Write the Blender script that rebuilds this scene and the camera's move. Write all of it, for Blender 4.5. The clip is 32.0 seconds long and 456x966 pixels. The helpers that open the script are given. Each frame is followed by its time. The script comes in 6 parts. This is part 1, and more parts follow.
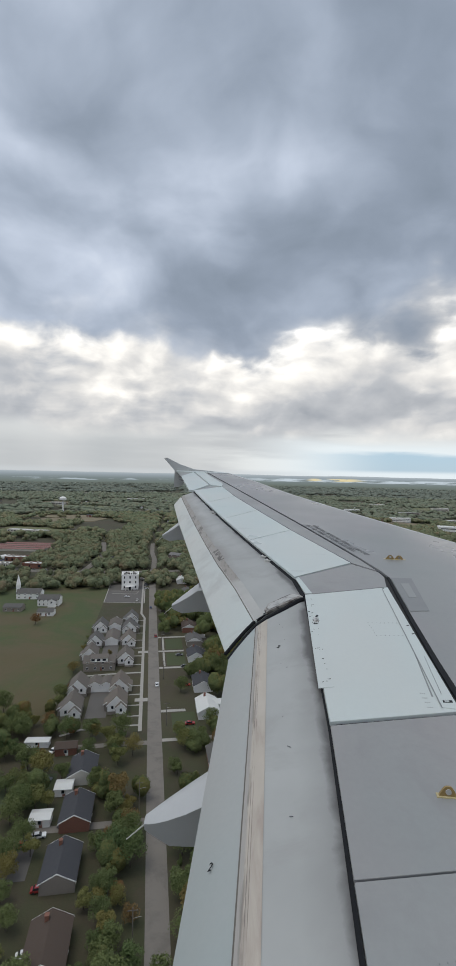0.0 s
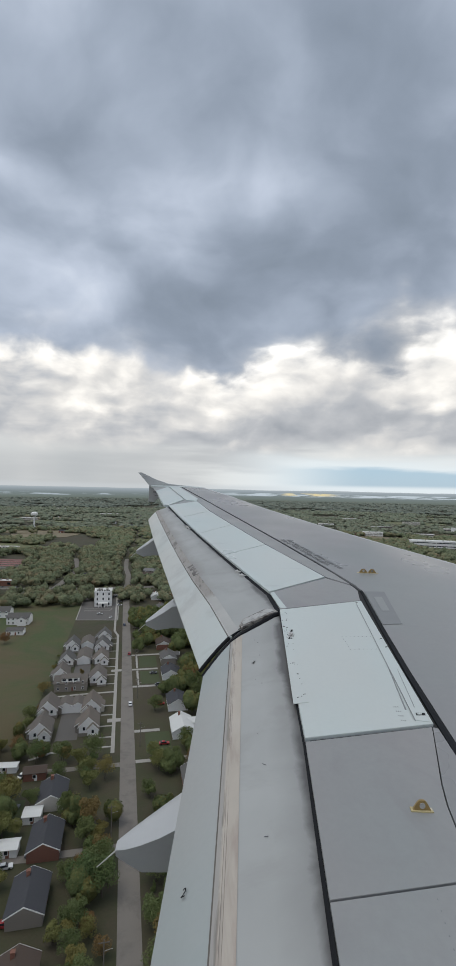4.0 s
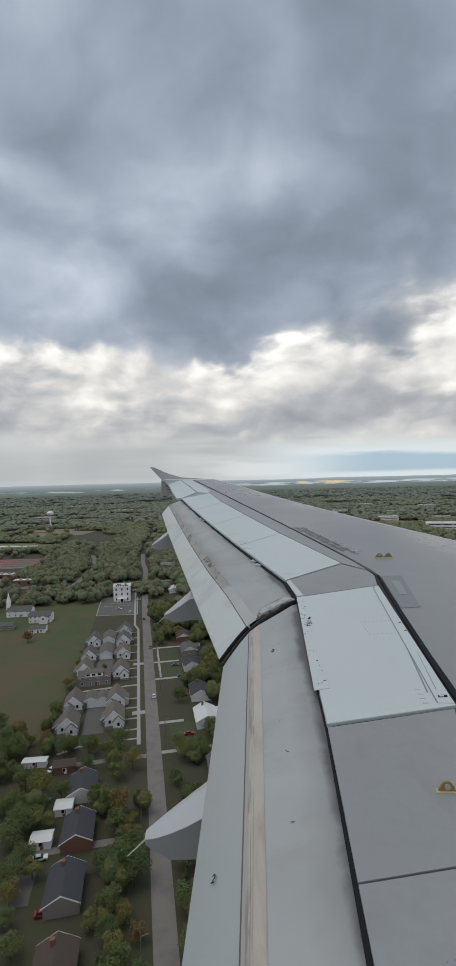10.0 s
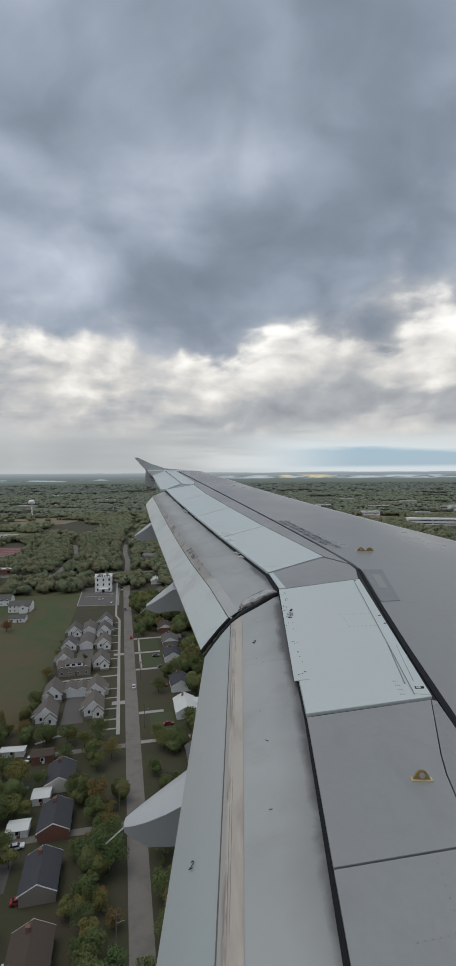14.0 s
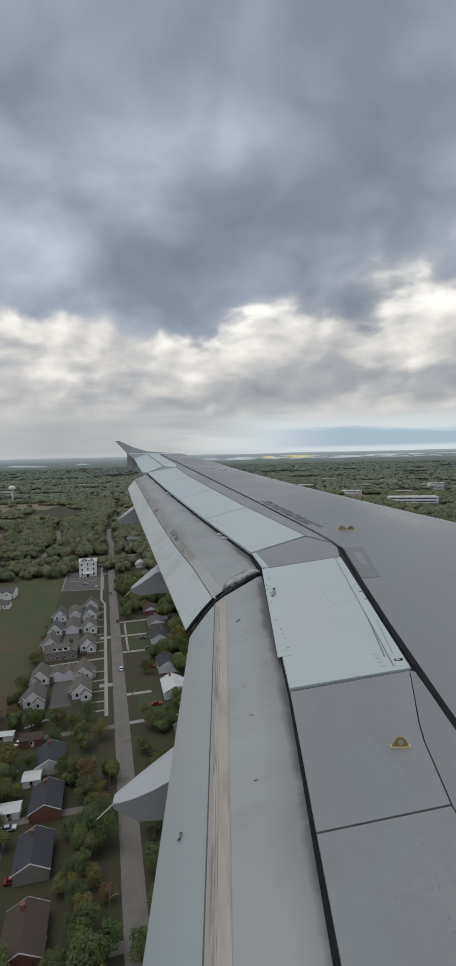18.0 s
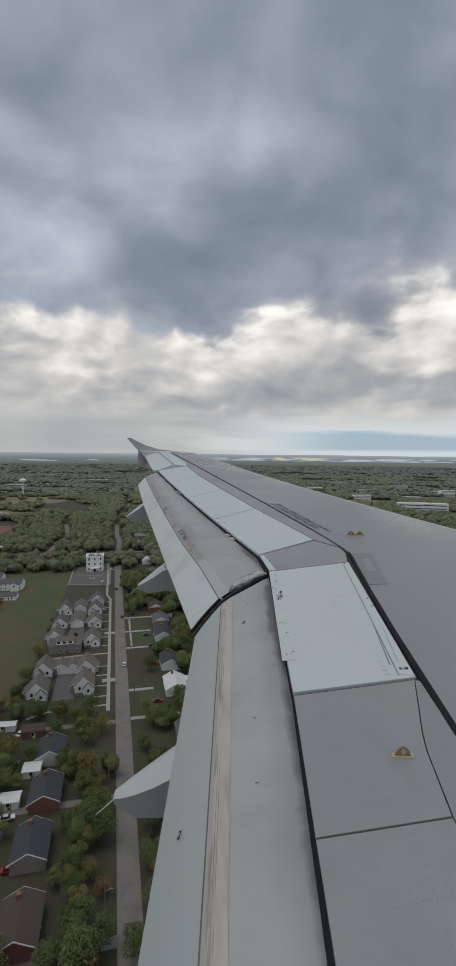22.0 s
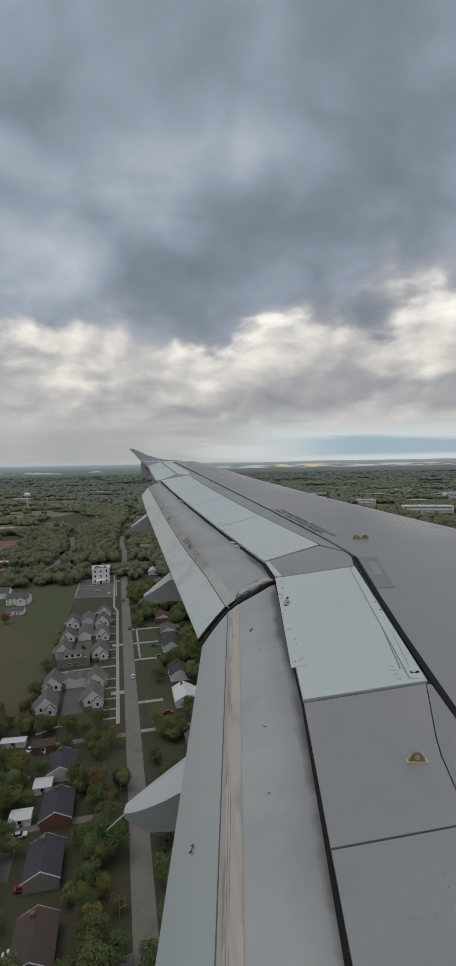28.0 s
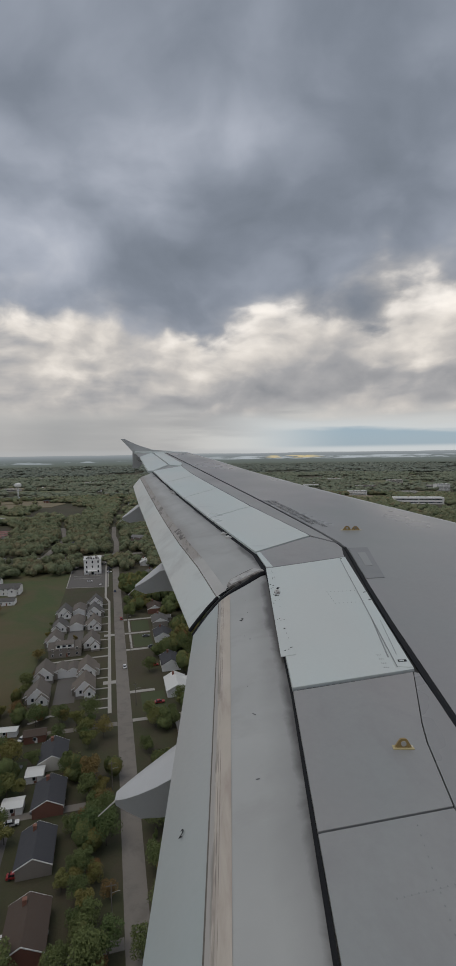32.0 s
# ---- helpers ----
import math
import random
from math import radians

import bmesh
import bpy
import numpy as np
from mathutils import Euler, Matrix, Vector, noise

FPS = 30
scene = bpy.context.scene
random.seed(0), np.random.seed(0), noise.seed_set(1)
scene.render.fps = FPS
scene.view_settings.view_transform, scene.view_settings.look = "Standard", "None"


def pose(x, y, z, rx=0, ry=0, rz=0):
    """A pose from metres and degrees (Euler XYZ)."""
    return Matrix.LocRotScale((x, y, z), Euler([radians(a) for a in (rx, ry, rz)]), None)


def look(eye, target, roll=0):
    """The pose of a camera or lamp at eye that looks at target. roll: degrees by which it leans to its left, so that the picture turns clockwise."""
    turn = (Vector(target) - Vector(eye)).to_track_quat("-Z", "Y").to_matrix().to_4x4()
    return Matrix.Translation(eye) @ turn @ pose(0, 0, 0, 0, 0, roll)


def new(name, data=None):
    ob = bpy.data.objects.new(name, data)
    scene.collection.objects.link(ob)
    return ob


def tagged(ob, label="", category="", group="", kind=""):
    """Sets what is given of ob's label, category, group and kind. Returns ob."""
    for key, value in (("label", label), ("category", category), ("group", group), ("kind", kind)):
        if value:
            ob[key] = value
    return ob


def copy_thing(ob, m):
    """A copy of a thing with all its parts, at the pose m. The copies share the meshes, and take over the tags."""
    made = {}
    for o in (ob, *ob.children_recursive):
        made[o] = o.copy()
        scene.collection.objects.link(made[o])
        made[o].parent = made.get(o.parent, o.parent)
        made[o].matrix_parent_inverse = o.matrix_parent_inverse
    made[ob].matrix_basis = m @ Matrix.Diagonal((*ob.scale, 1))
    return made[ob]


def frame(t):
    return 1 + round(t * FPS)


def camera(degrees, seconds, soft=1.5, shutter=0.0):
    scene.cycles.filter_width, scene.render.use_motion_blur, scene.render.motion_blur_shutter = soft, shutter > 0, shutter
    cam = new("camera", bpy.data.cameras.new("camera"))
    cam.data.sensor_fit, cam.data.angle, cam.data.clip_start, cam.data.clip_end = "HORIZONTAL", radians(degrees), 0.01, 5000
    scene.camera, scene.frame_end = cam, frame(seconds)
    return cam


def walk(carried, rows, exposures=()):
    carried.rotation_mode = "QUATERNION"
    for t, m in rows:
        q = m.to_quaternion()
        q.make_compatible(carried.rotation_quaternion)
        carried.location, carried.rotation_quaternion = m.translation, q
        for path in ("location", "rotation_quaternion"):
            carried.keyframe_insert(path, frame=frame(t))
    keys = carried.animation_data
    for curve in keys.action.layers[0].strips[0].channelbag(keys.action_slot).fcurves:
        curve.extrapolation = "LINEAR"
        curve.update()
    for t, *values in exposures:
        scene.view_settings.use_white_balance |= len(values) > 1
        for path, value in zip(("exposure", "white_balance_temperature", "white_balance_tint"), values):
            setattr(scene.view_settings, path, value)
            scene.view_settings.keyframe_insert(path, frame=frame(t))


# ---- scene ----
cam = camera(50.3, 32.0, soft=1.75)
PATH = [
    (0, pose(-0.012, 0.071, 0.002, 89.01, -1.15, 4.58)),
    (0.5, pose(-0.010, 0.070, -0.001, 89.94, -1.27, 4.10)),
    (1, pose(-0.015, 0.080, 0.001, 89.63, -1.71, 3.13)),
    (1.5, pose(-0.020, 0.074, 0.005, 88.98, -1.87, 2.65)),
    (2, pose(-0.017, 0.069, 0.005, 88.58, -1.85, 2.33)),
    (2.5, pose(-0.008, 0.066, 0.004, 88.67, -1.58, 2.20)),
    (3, pose(-0.019, 0.066, 0.001, 89.07, -1.82, 1.91)),
    (3.5, pose(-0.013, 0.065, 0.006, 90.06, -1.49, 1.75)),
    (4, pose(-0.007, 0.071, 0.002, 90.80, -1.10, 1.64)),
    (4.5, pose(-0.016, 0.070, 0.000, 90.76, -0.93, 1.36)),
    (6.5, pose(-0.018, 0.082, 0.004, 89.48, -1.48, 1.60)),
    (7, pose(-0.017, 0.077, 0.008, 87.90, -1.19, 1.53)),
    (7.5, pose(-0.008, 0.071, 0.000, 85.86, 0.14, 1.16)),
    (8, pose(-0.009, 0.067, 0.002, 85.15, 0.19, 0.98)),
    (8.5, pose(-0.001, 0.066, -0.000, 86.15, 0.72, 1.24)),
    (9, pose(0.004, 0.072, -0.003, 87.56, 1.16, 2.00)),
    (9.5, pose(0.009, 0.080, -0.010, 88.86, 1.54, 2.64)),
    (10, pose(0.002, 0.077, -0.000, 89.74, 1.59, 3.10)),
    (10.5, pose(0.002, 0.081, 0.004, 89.61, 1.38, 3.65)),
    (11, pose(-0.007, 0.073, -0.001, 88.80, 1.09, 3.03)),
    (11.5, pose(-0.016, 0.078, 0.000, 87.95, 0.51, 2.65)),
    (12, pose(-0.005, 0.067, 0.000, 87.26, 0.42, 1.94)),
    (12.5, pose(-0.009, 0.063, -0.003, 87.04, 0.38, 1.44)),
    (13, pose(-0.004, 0.064, -0.006, 87.13, 0.45, 1.20)),
    (13.5, pose(-0.002, 0.071, -0.008, 87.97, 0.54, 1.13)),
    (14, pose(-0.005, 0.075, -0.004, 88.80, 0.40, 1.25)),
    (14.5, pose(-0.013, 0.077, -0.009, 88.70, 0.06, 1.58)),
    (16.5, pose(-0.010, 0.071, -0.003, 87.07, 0.56, 0.64)),
    (17, pose(-0.008, 0.068, -0.004, 86.62, 0.88, -0.09)),
    (17.5, pose(0.003, 0.074, -0.013, 86.22, 1.09, -0.93)),
    (18, pose(0.007, 0.067, -0.009, 86.64, 1.38, -0.80)),
    (18.5, pose(0.005, 0.071, -0.006, 87.28, 1.33, -0.29)),
    (19, pose(-0.007, 0.069, -0.004, 87.27, 0.78, -0.06)),
    (19.5, pose(-0.007, 0.067, 0.002, 86.48, 0.54, 0.15)),
    (20, pose(-0.008, 0.068, 0.000, 85.94, 0.30, 0.34)),
    (20.5, pose(-0.011, 0.061, 0.002, 85.50, 0.07, 0.40)),
    (21, pose(-0.015, 0.069, -0.006, 85.59, -0.21, 0.35)),
    (21.5, pose(-0.011, 0.060, 0.000, 86.16, -0.45, 0.31)),
    (22, pose(-0.005, 0.058, 0.003, 86.66, -0.61, 0.40)),
    (22.5, pose(0.004, 0.061, -0.002, 87.18, -0.08, 0.65)),
    (23, pose(0.013, 0.064, -0.010, 87.78, 1.56, 0.63)),
    (23.5, pose(0.004, 0.062, -0.010, 88.05, 2.28, 0.60)),
    (24, pose(-0.015, 0.068, 0.000, 87.83, 1.68, 0.78)),
    (24.5, pose(-0.006, 0.073, -0.003, 86.99, 1.34, 1.20)),
    (25, pose(-0.010, 0.059, 0.003, 85.73, 1.04, 1.25)),
    (25.5, pose(-0.009, 0.055, 0.002, 85.21, 1.16, 1.27)),
    (27.5, pose(0.000, 0.078, -0.009, 88.16, 1.13, 0.83)),
    (28, pose(0.001, 0.074, -0.009, 87.62, 1.13, 0.74)),
    (28.5, pose(0.008, 0.065, -0.011, 86.76, 0.95, 0.48)),
    (29, pose(0.004, 0.064, -0.008, 86.79, 0.60, 0.55)),
    (29.5, pose(0.006, 0.073, -0.012, 87.31, 0.96, 0.73)),
    (30, pose(0.007, 0.077, -0.010, 88.58, 1.35, 1.05)),
    (30.5, pose(0.002, 0.084, -0.002, 89.64, 1.39, 1.11)),
    (31, pose(-0.003, 0.083, -0.008, 89.07, 0.99, 0.75)),
    (31.5, pose(-0.001, 0.072, -0.008, 87.30, 0.54, 0.33)),
    (32, pose(0.008, 0.067, -0.011, 86.55, 0.87, -0.18)),
]
walk(cam, PATH, exposures=[(0.0, 0.40, 6450, 9), (4.0, 0.35, 6450, 9), (9.0, 0.24, 6450, 8.5), (14.0, 0.12, 6450, 8.5), (19.0, 0.07, 6480, 9), (25.0, -0.02, 6550, 9.5), (28.0, -0.07, 6580, 9.5), (32.0, -0.12, 6720, 11)])

# ---- world and sun ----
def link(tree, a, b):
    tree.links.new(a, b)


def build_world():
    world = bpy.data.worlds.new("overcast_sky")
    scene.world = world
    world.use_nodes = True
    t = world.node_tree
    t.nodes.clear()
    N = t.nodes.new

    def math_node(op, a, b=None, clamp=False):
        n = N("ShaderNodeMath")
        n.operation, n.use_clamp = op, clamp
        for i, v in enumerate((a, b)):
            if v is None:
                continue
            if isinstance(v, (int, float)):
                n.inputs[i].default_value = v
            else:
                t.links.new(v, n.inputs[i])
        return n.outputs[0]

    def smooth(v, lo, hi, a=0.0, b=1.0):
        n = N("ShaderNodeMapRange")
        n.interpolation_type = "SMOOTHSTEP"
        t.links.new(v, n.inputs[0])
        for i, w in enumerate((lo, hi, a, b)):
            n.inputs[i + 1].default_value = w
        return n.outputs[0]

    def mix(fac, a, b):
        n = N("ShaderNodeMix")
        n.data_type = "RGBA"
        for sock, v in ((n.inputs[0], fac), (n.inputs[6], a), (n.inputs[7], b)):
            if isinstance(v, (int, float)):
                sock.default_value = v
            elif isinstance(v, tuple):
                sock.default_value = (*v, 1)
            else:
                t.links.new(v, sock)
        return n.outputs[2]

    def fbm(vec, scale, detail=5.0, rough=0.55, dist=0.0):
        n = N("ShaderNodeTexNoise")
        n.inputs["Scale"].default_value = scale
        n.inputs["Detail"].default_value = detail
        n.inputs["Roughness"].default_value = rough
        n.inputs["Distortion"].default_value = dist
        t.links.new(vec, n.inputs["Vector"])
        return n.outputs["Fac"]

    co = N("ShaderNodeTexCoord")
    sep = N("ShaderNodeSeparateXYZ")
    link(t, co.outputs["Generated"], sep.inputs[0])
    dx, dy, dz = sep.outputs

    def madd(a, k, c):
        n = math_node("MULTIPLY_ADD", a, k)
        if isinstance(c, (int, float)):
            n.node.inputs[2].default_value = c
        else:
            link(t, c, n.node.inputs[2])
        return n

    def vector(x, y, z):
        n = N("ShaderNodeCombineXYZ")
        for i, v in enumerate((x, y, z)):
            if isinstance(v, (int, float)):
                n.inputs[i].default_value = v
            else:
                link(t, v, n.inputs[i])
        return n.outputs[0]

    def moved(vec, offset=(0, 0, 0), scale=(1, 1, 1)):
        n = N("ShaderNodeMapping")
        n.inputs["Location"].default_value, n.inputs["Scale"].default_value = offset, scale
        link(t, vec, n.inputs["Vector"])
        return n.outputs[0]

    def warped(vec, scale, amount, detail=3.0):
        n = N("ShaderNodeTexNoise")
        n.inputs["Scale"].default_value, n.inputs["Detail"].default_value = scale, detail
        link(t, vec, n.inputs["Vector"])
        w = N("ShaderNodeVectorMath")
        w.operation = "MULTIPLY_ADD"
        link(t, n.outputs["Color"], w.inputs[0])
        w.inputs[1].default_value = (amount,) * 3
        link(t, vec, w.inputs[2])
        return w.outputs[0]

    def ramped(fac, stops):
        r = N("ShaderNodeValToRGB")
        while len(r.color_ramp.elements) < len(stops):
            r.color_ramp.elements.new(0.5)
        for e, (p, c) in zip(r.color_ramp.elements, stops):
            e.position, e.color = p, (*c, 1)
        link(t, fac, r.inputs[0])
        return r.outputs[0]

    def hump(x, z, rx, rz):
        """A soft swell of the cloud round one direction."""
        a, b = madd(dx, 1 / rx, -x / rx), madd(dz, 1 / rz, -z / rz)
        d = math_node("ADD", math_node("MULTIPLY", a, a), math_node("MULTIPLY", b, b))
        return math_node("EXPONENT", math_node("MULTIPLY", d, -1.0))

    # the cloud deck, a flat layer seen from below
    den = math_node("ADD", math_node("MAXIMUM", dz, 0.0), 0.48)
    plane = vector(madd(math_node("DIVIDE", dx, den), 1.0, SKY_SEED), math_node("MULTIPLY", math_node("DIVIDE", dy, den), 1.05), 0.0)
    plane = warped(plane, 1.9, 0.34)
    big = fbm(plane, 1.35, 2.0, 0.45)
    mid = fbm(plane, 3.2, 6.0, 0.46)
    wisp = fbm(moved(plane, (4.0, 1.0, 0.0), (1.0, 0.6, 1.0)), 5.5, 6.0, 0.52)
    relief = math_node("SUBTRACT", mid, fbm(moved(plane, (-0.05, 0.07, 0.0)), 3.2, 6.0, 0.46))
    shade = madd(math_node("SUBTRACT", big, 0.5), 0.80, 0.575)
    shade = madd(math_node("SUBTRACT", mid, 0.5), 0.55, shade)
    shade = madd(math_node("SUBTRACT", wisp, 0.5), 0.10, shade)
    shade = madd(relief, 0.30, shade)
    # thick dark heart of the deck, thinner cloud towards its ends
    shade = madd(hump(0.14, 0.43, 0.34, 0.15), -0.065, shade)
    shade = madd(hump(-0.20, 0.31, 0.20, 0.07), -0.07, shade)
    shade = madd(hump(-0.34, 0.60, 0.22, 0.18), 0.06, shade)
    shade = madd(hump(0.46, 0.62, 0.16, 0.22), 0.13, shade)
    shade = madd(hump(0.02, 0.52, 0.035, 0.05), 0.09, shade)
    deck = ramped(shade, ((0.26, (0.158, 0.190, 0.236)), (0.40, (0.215, 0.252, 0.313)), (0.52, (0.295, 0.338, 0.412)), (0.64, (0.41, 0.456, 0.542)), (0.80, (0.60, 0.642, 0.715))))
    # broken sunlit billows beneath the rim of the deck
    flat = warped(moved(co.outputs["Generated"], (0.3, 0.0, 0.15), (1.0, 1.0, 1.75)), 6.0, 0.09)

    def heaped(vec):
        """Cloud with rounded heads: soft cells upon the drifting noise."""
        n = N("ShaderNodeTexVoronoi")
        n.feature = "SMOOTH_F1"
        n.inputs["Scale"].default_value, n.inputs["Detail"].default_value = 6.5, 2.0
        n.inputs["Roughness"].default_value, n.inputs["Smoothness"].default_value = 0.45, 0.6
        link(t, vec, n.inputs["Vector"])
        heads = math_node("MULTIPLY_ADD", n.outputs["Distance"], -0.19)
        heads.node.inputs[2].default_value = 0.128
        return math_node("ADD", fbm(vec, 4.6, 6.0, 0.48), heads)

    puff = heaped(flat)
    lit = math_node("SUBTRACT", puff, heaped(moved(flat, (-0.020, 0.0, 0.036))))
    rim = madd(smooth(dx, -0.05, 0.36), 0.100, 0.212)
    rim = madd(smooth(dx, -0.18, -0.42), 0.03, rim)
    rim = madd(math_node("SUBTRACT", mid, 0.5), 0.26, rim)
    rim = madd(math_node("SUBTRACT", puff, 0.5), 0.34, rim)
    under = math_node("SUBTRACT", rim, dz)
    glow = math_node("MULTIPLY", smooth(under, -0.02, 0.03), smooth(under, 0.13, 0.03))
    glow = math_node("MULTIPLY", glow, smooth(dx, -0.45, 0.42, 0.35, 1.5))
    tone = madd(math_node("SUBTRACT", puff, 0.5), 1.05, 0.42)
    tone = madd(lit, 1.25, tone)
    tone = madd(glow, 0.19, tone)
    # grey bases lying in long bars
    bars = fbm(moved(co.outputs["Generated"], (0.7, 0.0, 0.0), (1.5, 1.5, 13.0)), 1.7, 7.0, 0.52)
    low = madd(math_node("SUBTRACT", puff, 0.5), 0.09, dz)
    belt = math_node("MULTIPLY", smooth(low, 0.19, 0.14), smooth(low, 0.075, 0.12))
    tone = madd(math_node("MULTIPLY", belt, smooth(bars, 0.36, 0.60)), -0.13, tone)
    billow = ramped(tone, ((0.02, (0.25, 0.268, 0.298)), (0.34, (0.40, 0.408, 0.425)), (0.52, (0.565, 0.553, 0.54)), (0.66, (0.755, 0.728, 0.69)), (0.88, (1.02, 0.985, 0.935))))
    crisp, vague = smooth(under, -0.025, 0.038), smooth(under, -0.095, 0.075)
    share = smooth(fbm(flat, 2.2, 2.0), 0.46, 0.62)
    sky = mix(mix(share, vague, crisp), deck, billow)
    # rain and long pale layers towards the horizon
    layer = mix(smooth(bars, 0.40, 0.60), (0.405, 0.415, 0.425), (0.575, 0.585, 0.58))
    sky = mix(smooth(low, 0.10, 0.06), sky, layer)
    shaft = fbm(moved(co.outputs["Generated"], (0, 0, 0), (3.2, 3.2, 0.8)), 1.6, 2.0)
    rain = math_node("MULTIPLY", smooth(dz, 0.115, 0.05), smooth(dx, 0.0, -0.22))
    sky = mix(math_node("MULTIPLY", rain, 0.85), sky, mix(smooth(shaft, 0.35, 0.65), (0.375, 0.39, 0.40), (0.445, 0.452, 0.455)))
    # clear strip under the clouds: the sky itself
    air = N("ShaderNodeTexSky")
    air.sky_type, air.sun_disc = "NISHITA", False
    air.sun_elevation, air.sun_rotation = radians(72), radians(252)
    air.air_density, air.dust_density, air.ozone_density = 1.0, 0.4, 3.0
    gain = N("ShaderNodeMix")
    gain.data_type, gain.blend_type = "RGBA", "MULTIPLY"
    gain.inputs[0].default_value = 1.0
    link(t, air.outputs[0], gain.inputs[6])
    gain.inputs[7].default_value = (0.075, 0.075, 0.075, 1)
    veil = mix(0.75, gain.outputs[2], (0.33, 0.455, 0.575))
    ragged = madd(math_node("SUBTRACT", bars, 0.5), 0.09, dz)
    pale = math_node("MULTIPLY", smooth(ragged, 0.085, 0.05), smooth(dx, -0.10, 0.15))
    sky = mix(pale, sky, (0.60, 0.645, 0.665))
    clear = math_node("MULTIPLY", smooth(ragged, 0.054, 0.036), smooth(dx, 0.02, 0.26))
    sky = mix(math_node("MULTIPLY", clear, smooth(dz, 0.004, 0.016)), sky, veil)
    sky = mix(math_node("MULTIPLY", smooth(dz, 0.014, 0.004), 0.75), sky, mix(smooth(dx, -0.15, 0.25), (0.44, 0.46, 0.475), (0.58, 0.63, 0.66)))
    bg = N("ShaderNodeBackground")
    link(t, sky, bg.inputs[0])
    bg.inputs[1].default_value = 1.04
    out = N("ShaderNodeOutputWorld")
    link(t, bg.outputs[0], out.inputs[0])


SKY_SEED = 3.1
build_world()
sun = new("sun", bpy.data.lights.new("sun", "SUN"))
sun.data.energy, sun.data.angle, sun.data.color = 0.76, radians(40), (1.0, 0.955, 0.84)
sun.matrix_world = look((-180, -60, 580), (0, 0, 0))

# ---- materials ----
def material(name, rough=0.6, metal=0.0):
    m = bpy.data.materials.new(name)
    m.use_nodes = True
    b = m.node_tree.nodes["Principled BSDF"]
    b.inputs["Roughness"].default_value, b.inputs["Metallic"].default_value = rough, metal
    return m, m.node_tree, b


def tex(t, scale, detail=4.0, rough=0.55, stretch=(1, 1, 1), coord="Object", dist=0.0, turn=0.0):
    co = t.nodes.new("ShaderNodeTexCoord")
    mp = t.nodes.new("ShaderNodeMapping")
    mp.inputs["Scale"].default_value, mp.inputs["Rotation"].default_value = stretch, (0, 0, turn)
    n = t.nodes.new("ShaderNodeTexNoise")
    n.inputs["Scale"].default_value, n.inputs["Detail"].default_value = scale, detail
    n.inputs["Roughness"].default_value, n.inputs["Distortion"].default_value = rough, dist
    link(t, co.outputs[coord], mp.inputs[0])
    link(t, mp.outputs[0], n.inputs["Vector"])
    return n.outputs["Fac"]


def ramp(t, fac, stops):
    r = t.nodes.new("ShaderNodeValToRGB")
    while len(r.color_ramp.elements) < len(stops):
        r.color_ramp.elements.new(0.5)
    for e, (p, c) in zip(r.color_ramp.elements, stops):
        e.position, e.color = p, (*c, 1)
    link(t, fac, r.inputs[0])
    return r.outputs[0]


def blend(t, fac, a, b, how="MIX"):
    n = t.nodes.new("ShaderNodeMix")
    n.data_type, n.blend_type = "RGBA", how
    for sock, v in ((n.inputs[0], fac), (n.inputs[6], a), (n.inputs[7], b)):
        if isinstance(v, (int, float)):
            sock.default_value = v
        elif isinstance(v, tuple):
            sock.default_value = (*v, 1)
        else:
            link(t, v, sock)
    return n.outputs[2]


def bump(t, b, height, strength=0.2, distance=0.01):
    n = t.nodes.new("ShaderNodeBump")
    n.inputs["Strength"].default_value, n.inputs["Distance"].default_value = strength, distance
    link(t, height, n.inputs["Height"])
    link(t, n.outputs[0], b.inputs["Normal"])


def spread(t, fac, lo, hi, a=0.0, b=1.0):
    n = t.nodes.new("ShaderNodeMapRange")
    link(t, fac, n.inputs[0])
    for i, w in enumerate((lo, hi, a, b)):
        n.inputs[i + 1].default_value = w
    return n.outputs[0]


def scaled(c, k):
    return tuple(v * k for v in c)


def surface(name, colour, rough=0.6, metal=0.0, scale=3.0, vary=0.18, grain=40.0, relief=0.1, stretch=(1, 1, 1), dirt=None, dirt_at=(0.58, 0.72), dirt_scale=1.2, dirt_stretch=(1, 1, 1), hues=None):
    """A plain material with two scales of variation, fine relief and, where asked, uneven weathered hues and dirt with a shape of its own."""
    m, t, b = material(name, rough, metal)
    wide = tex(t, scale, 4, 0.55, stretch)
    small = tex(t, grain, 3, 0.6, stretch)
    col = blend(t, wide, scaled(colour, 1 - vary), scaled(colour, 1 + vary))
    col = blend(t, spread(t, small, 0.3, 0.7, 0, 0.35), col, scaled(colour, 1 - 1.2 * vary))
    if hues:
        h = tex(t, 0.55, 3, 0.5, (1.4, 0.8, 1), dist=0.3)
        col = blend(t, 1.0, col, blend(t, spread(t, h, 0.36, 0.64), *hues), "MULTIPLY")
    if dirt:
        d = tex(t, dirt_scale, 7, 0.65, dirt_stretch, dist=0.4)
        col = blend(t, spread(t, d, *dirt_at, 0, 0.85), col, dirt)
    link(t, col, b.inputs["Base Color"])
    link(t, spread(t, wide, 0.3, 0.7, max(rough - 0.08, 0.05), min(rough + 0.1, 1)), b.inputs["Roughness"])
    if relief:
        bump(t, b, small, relief, 0.004)
    return m


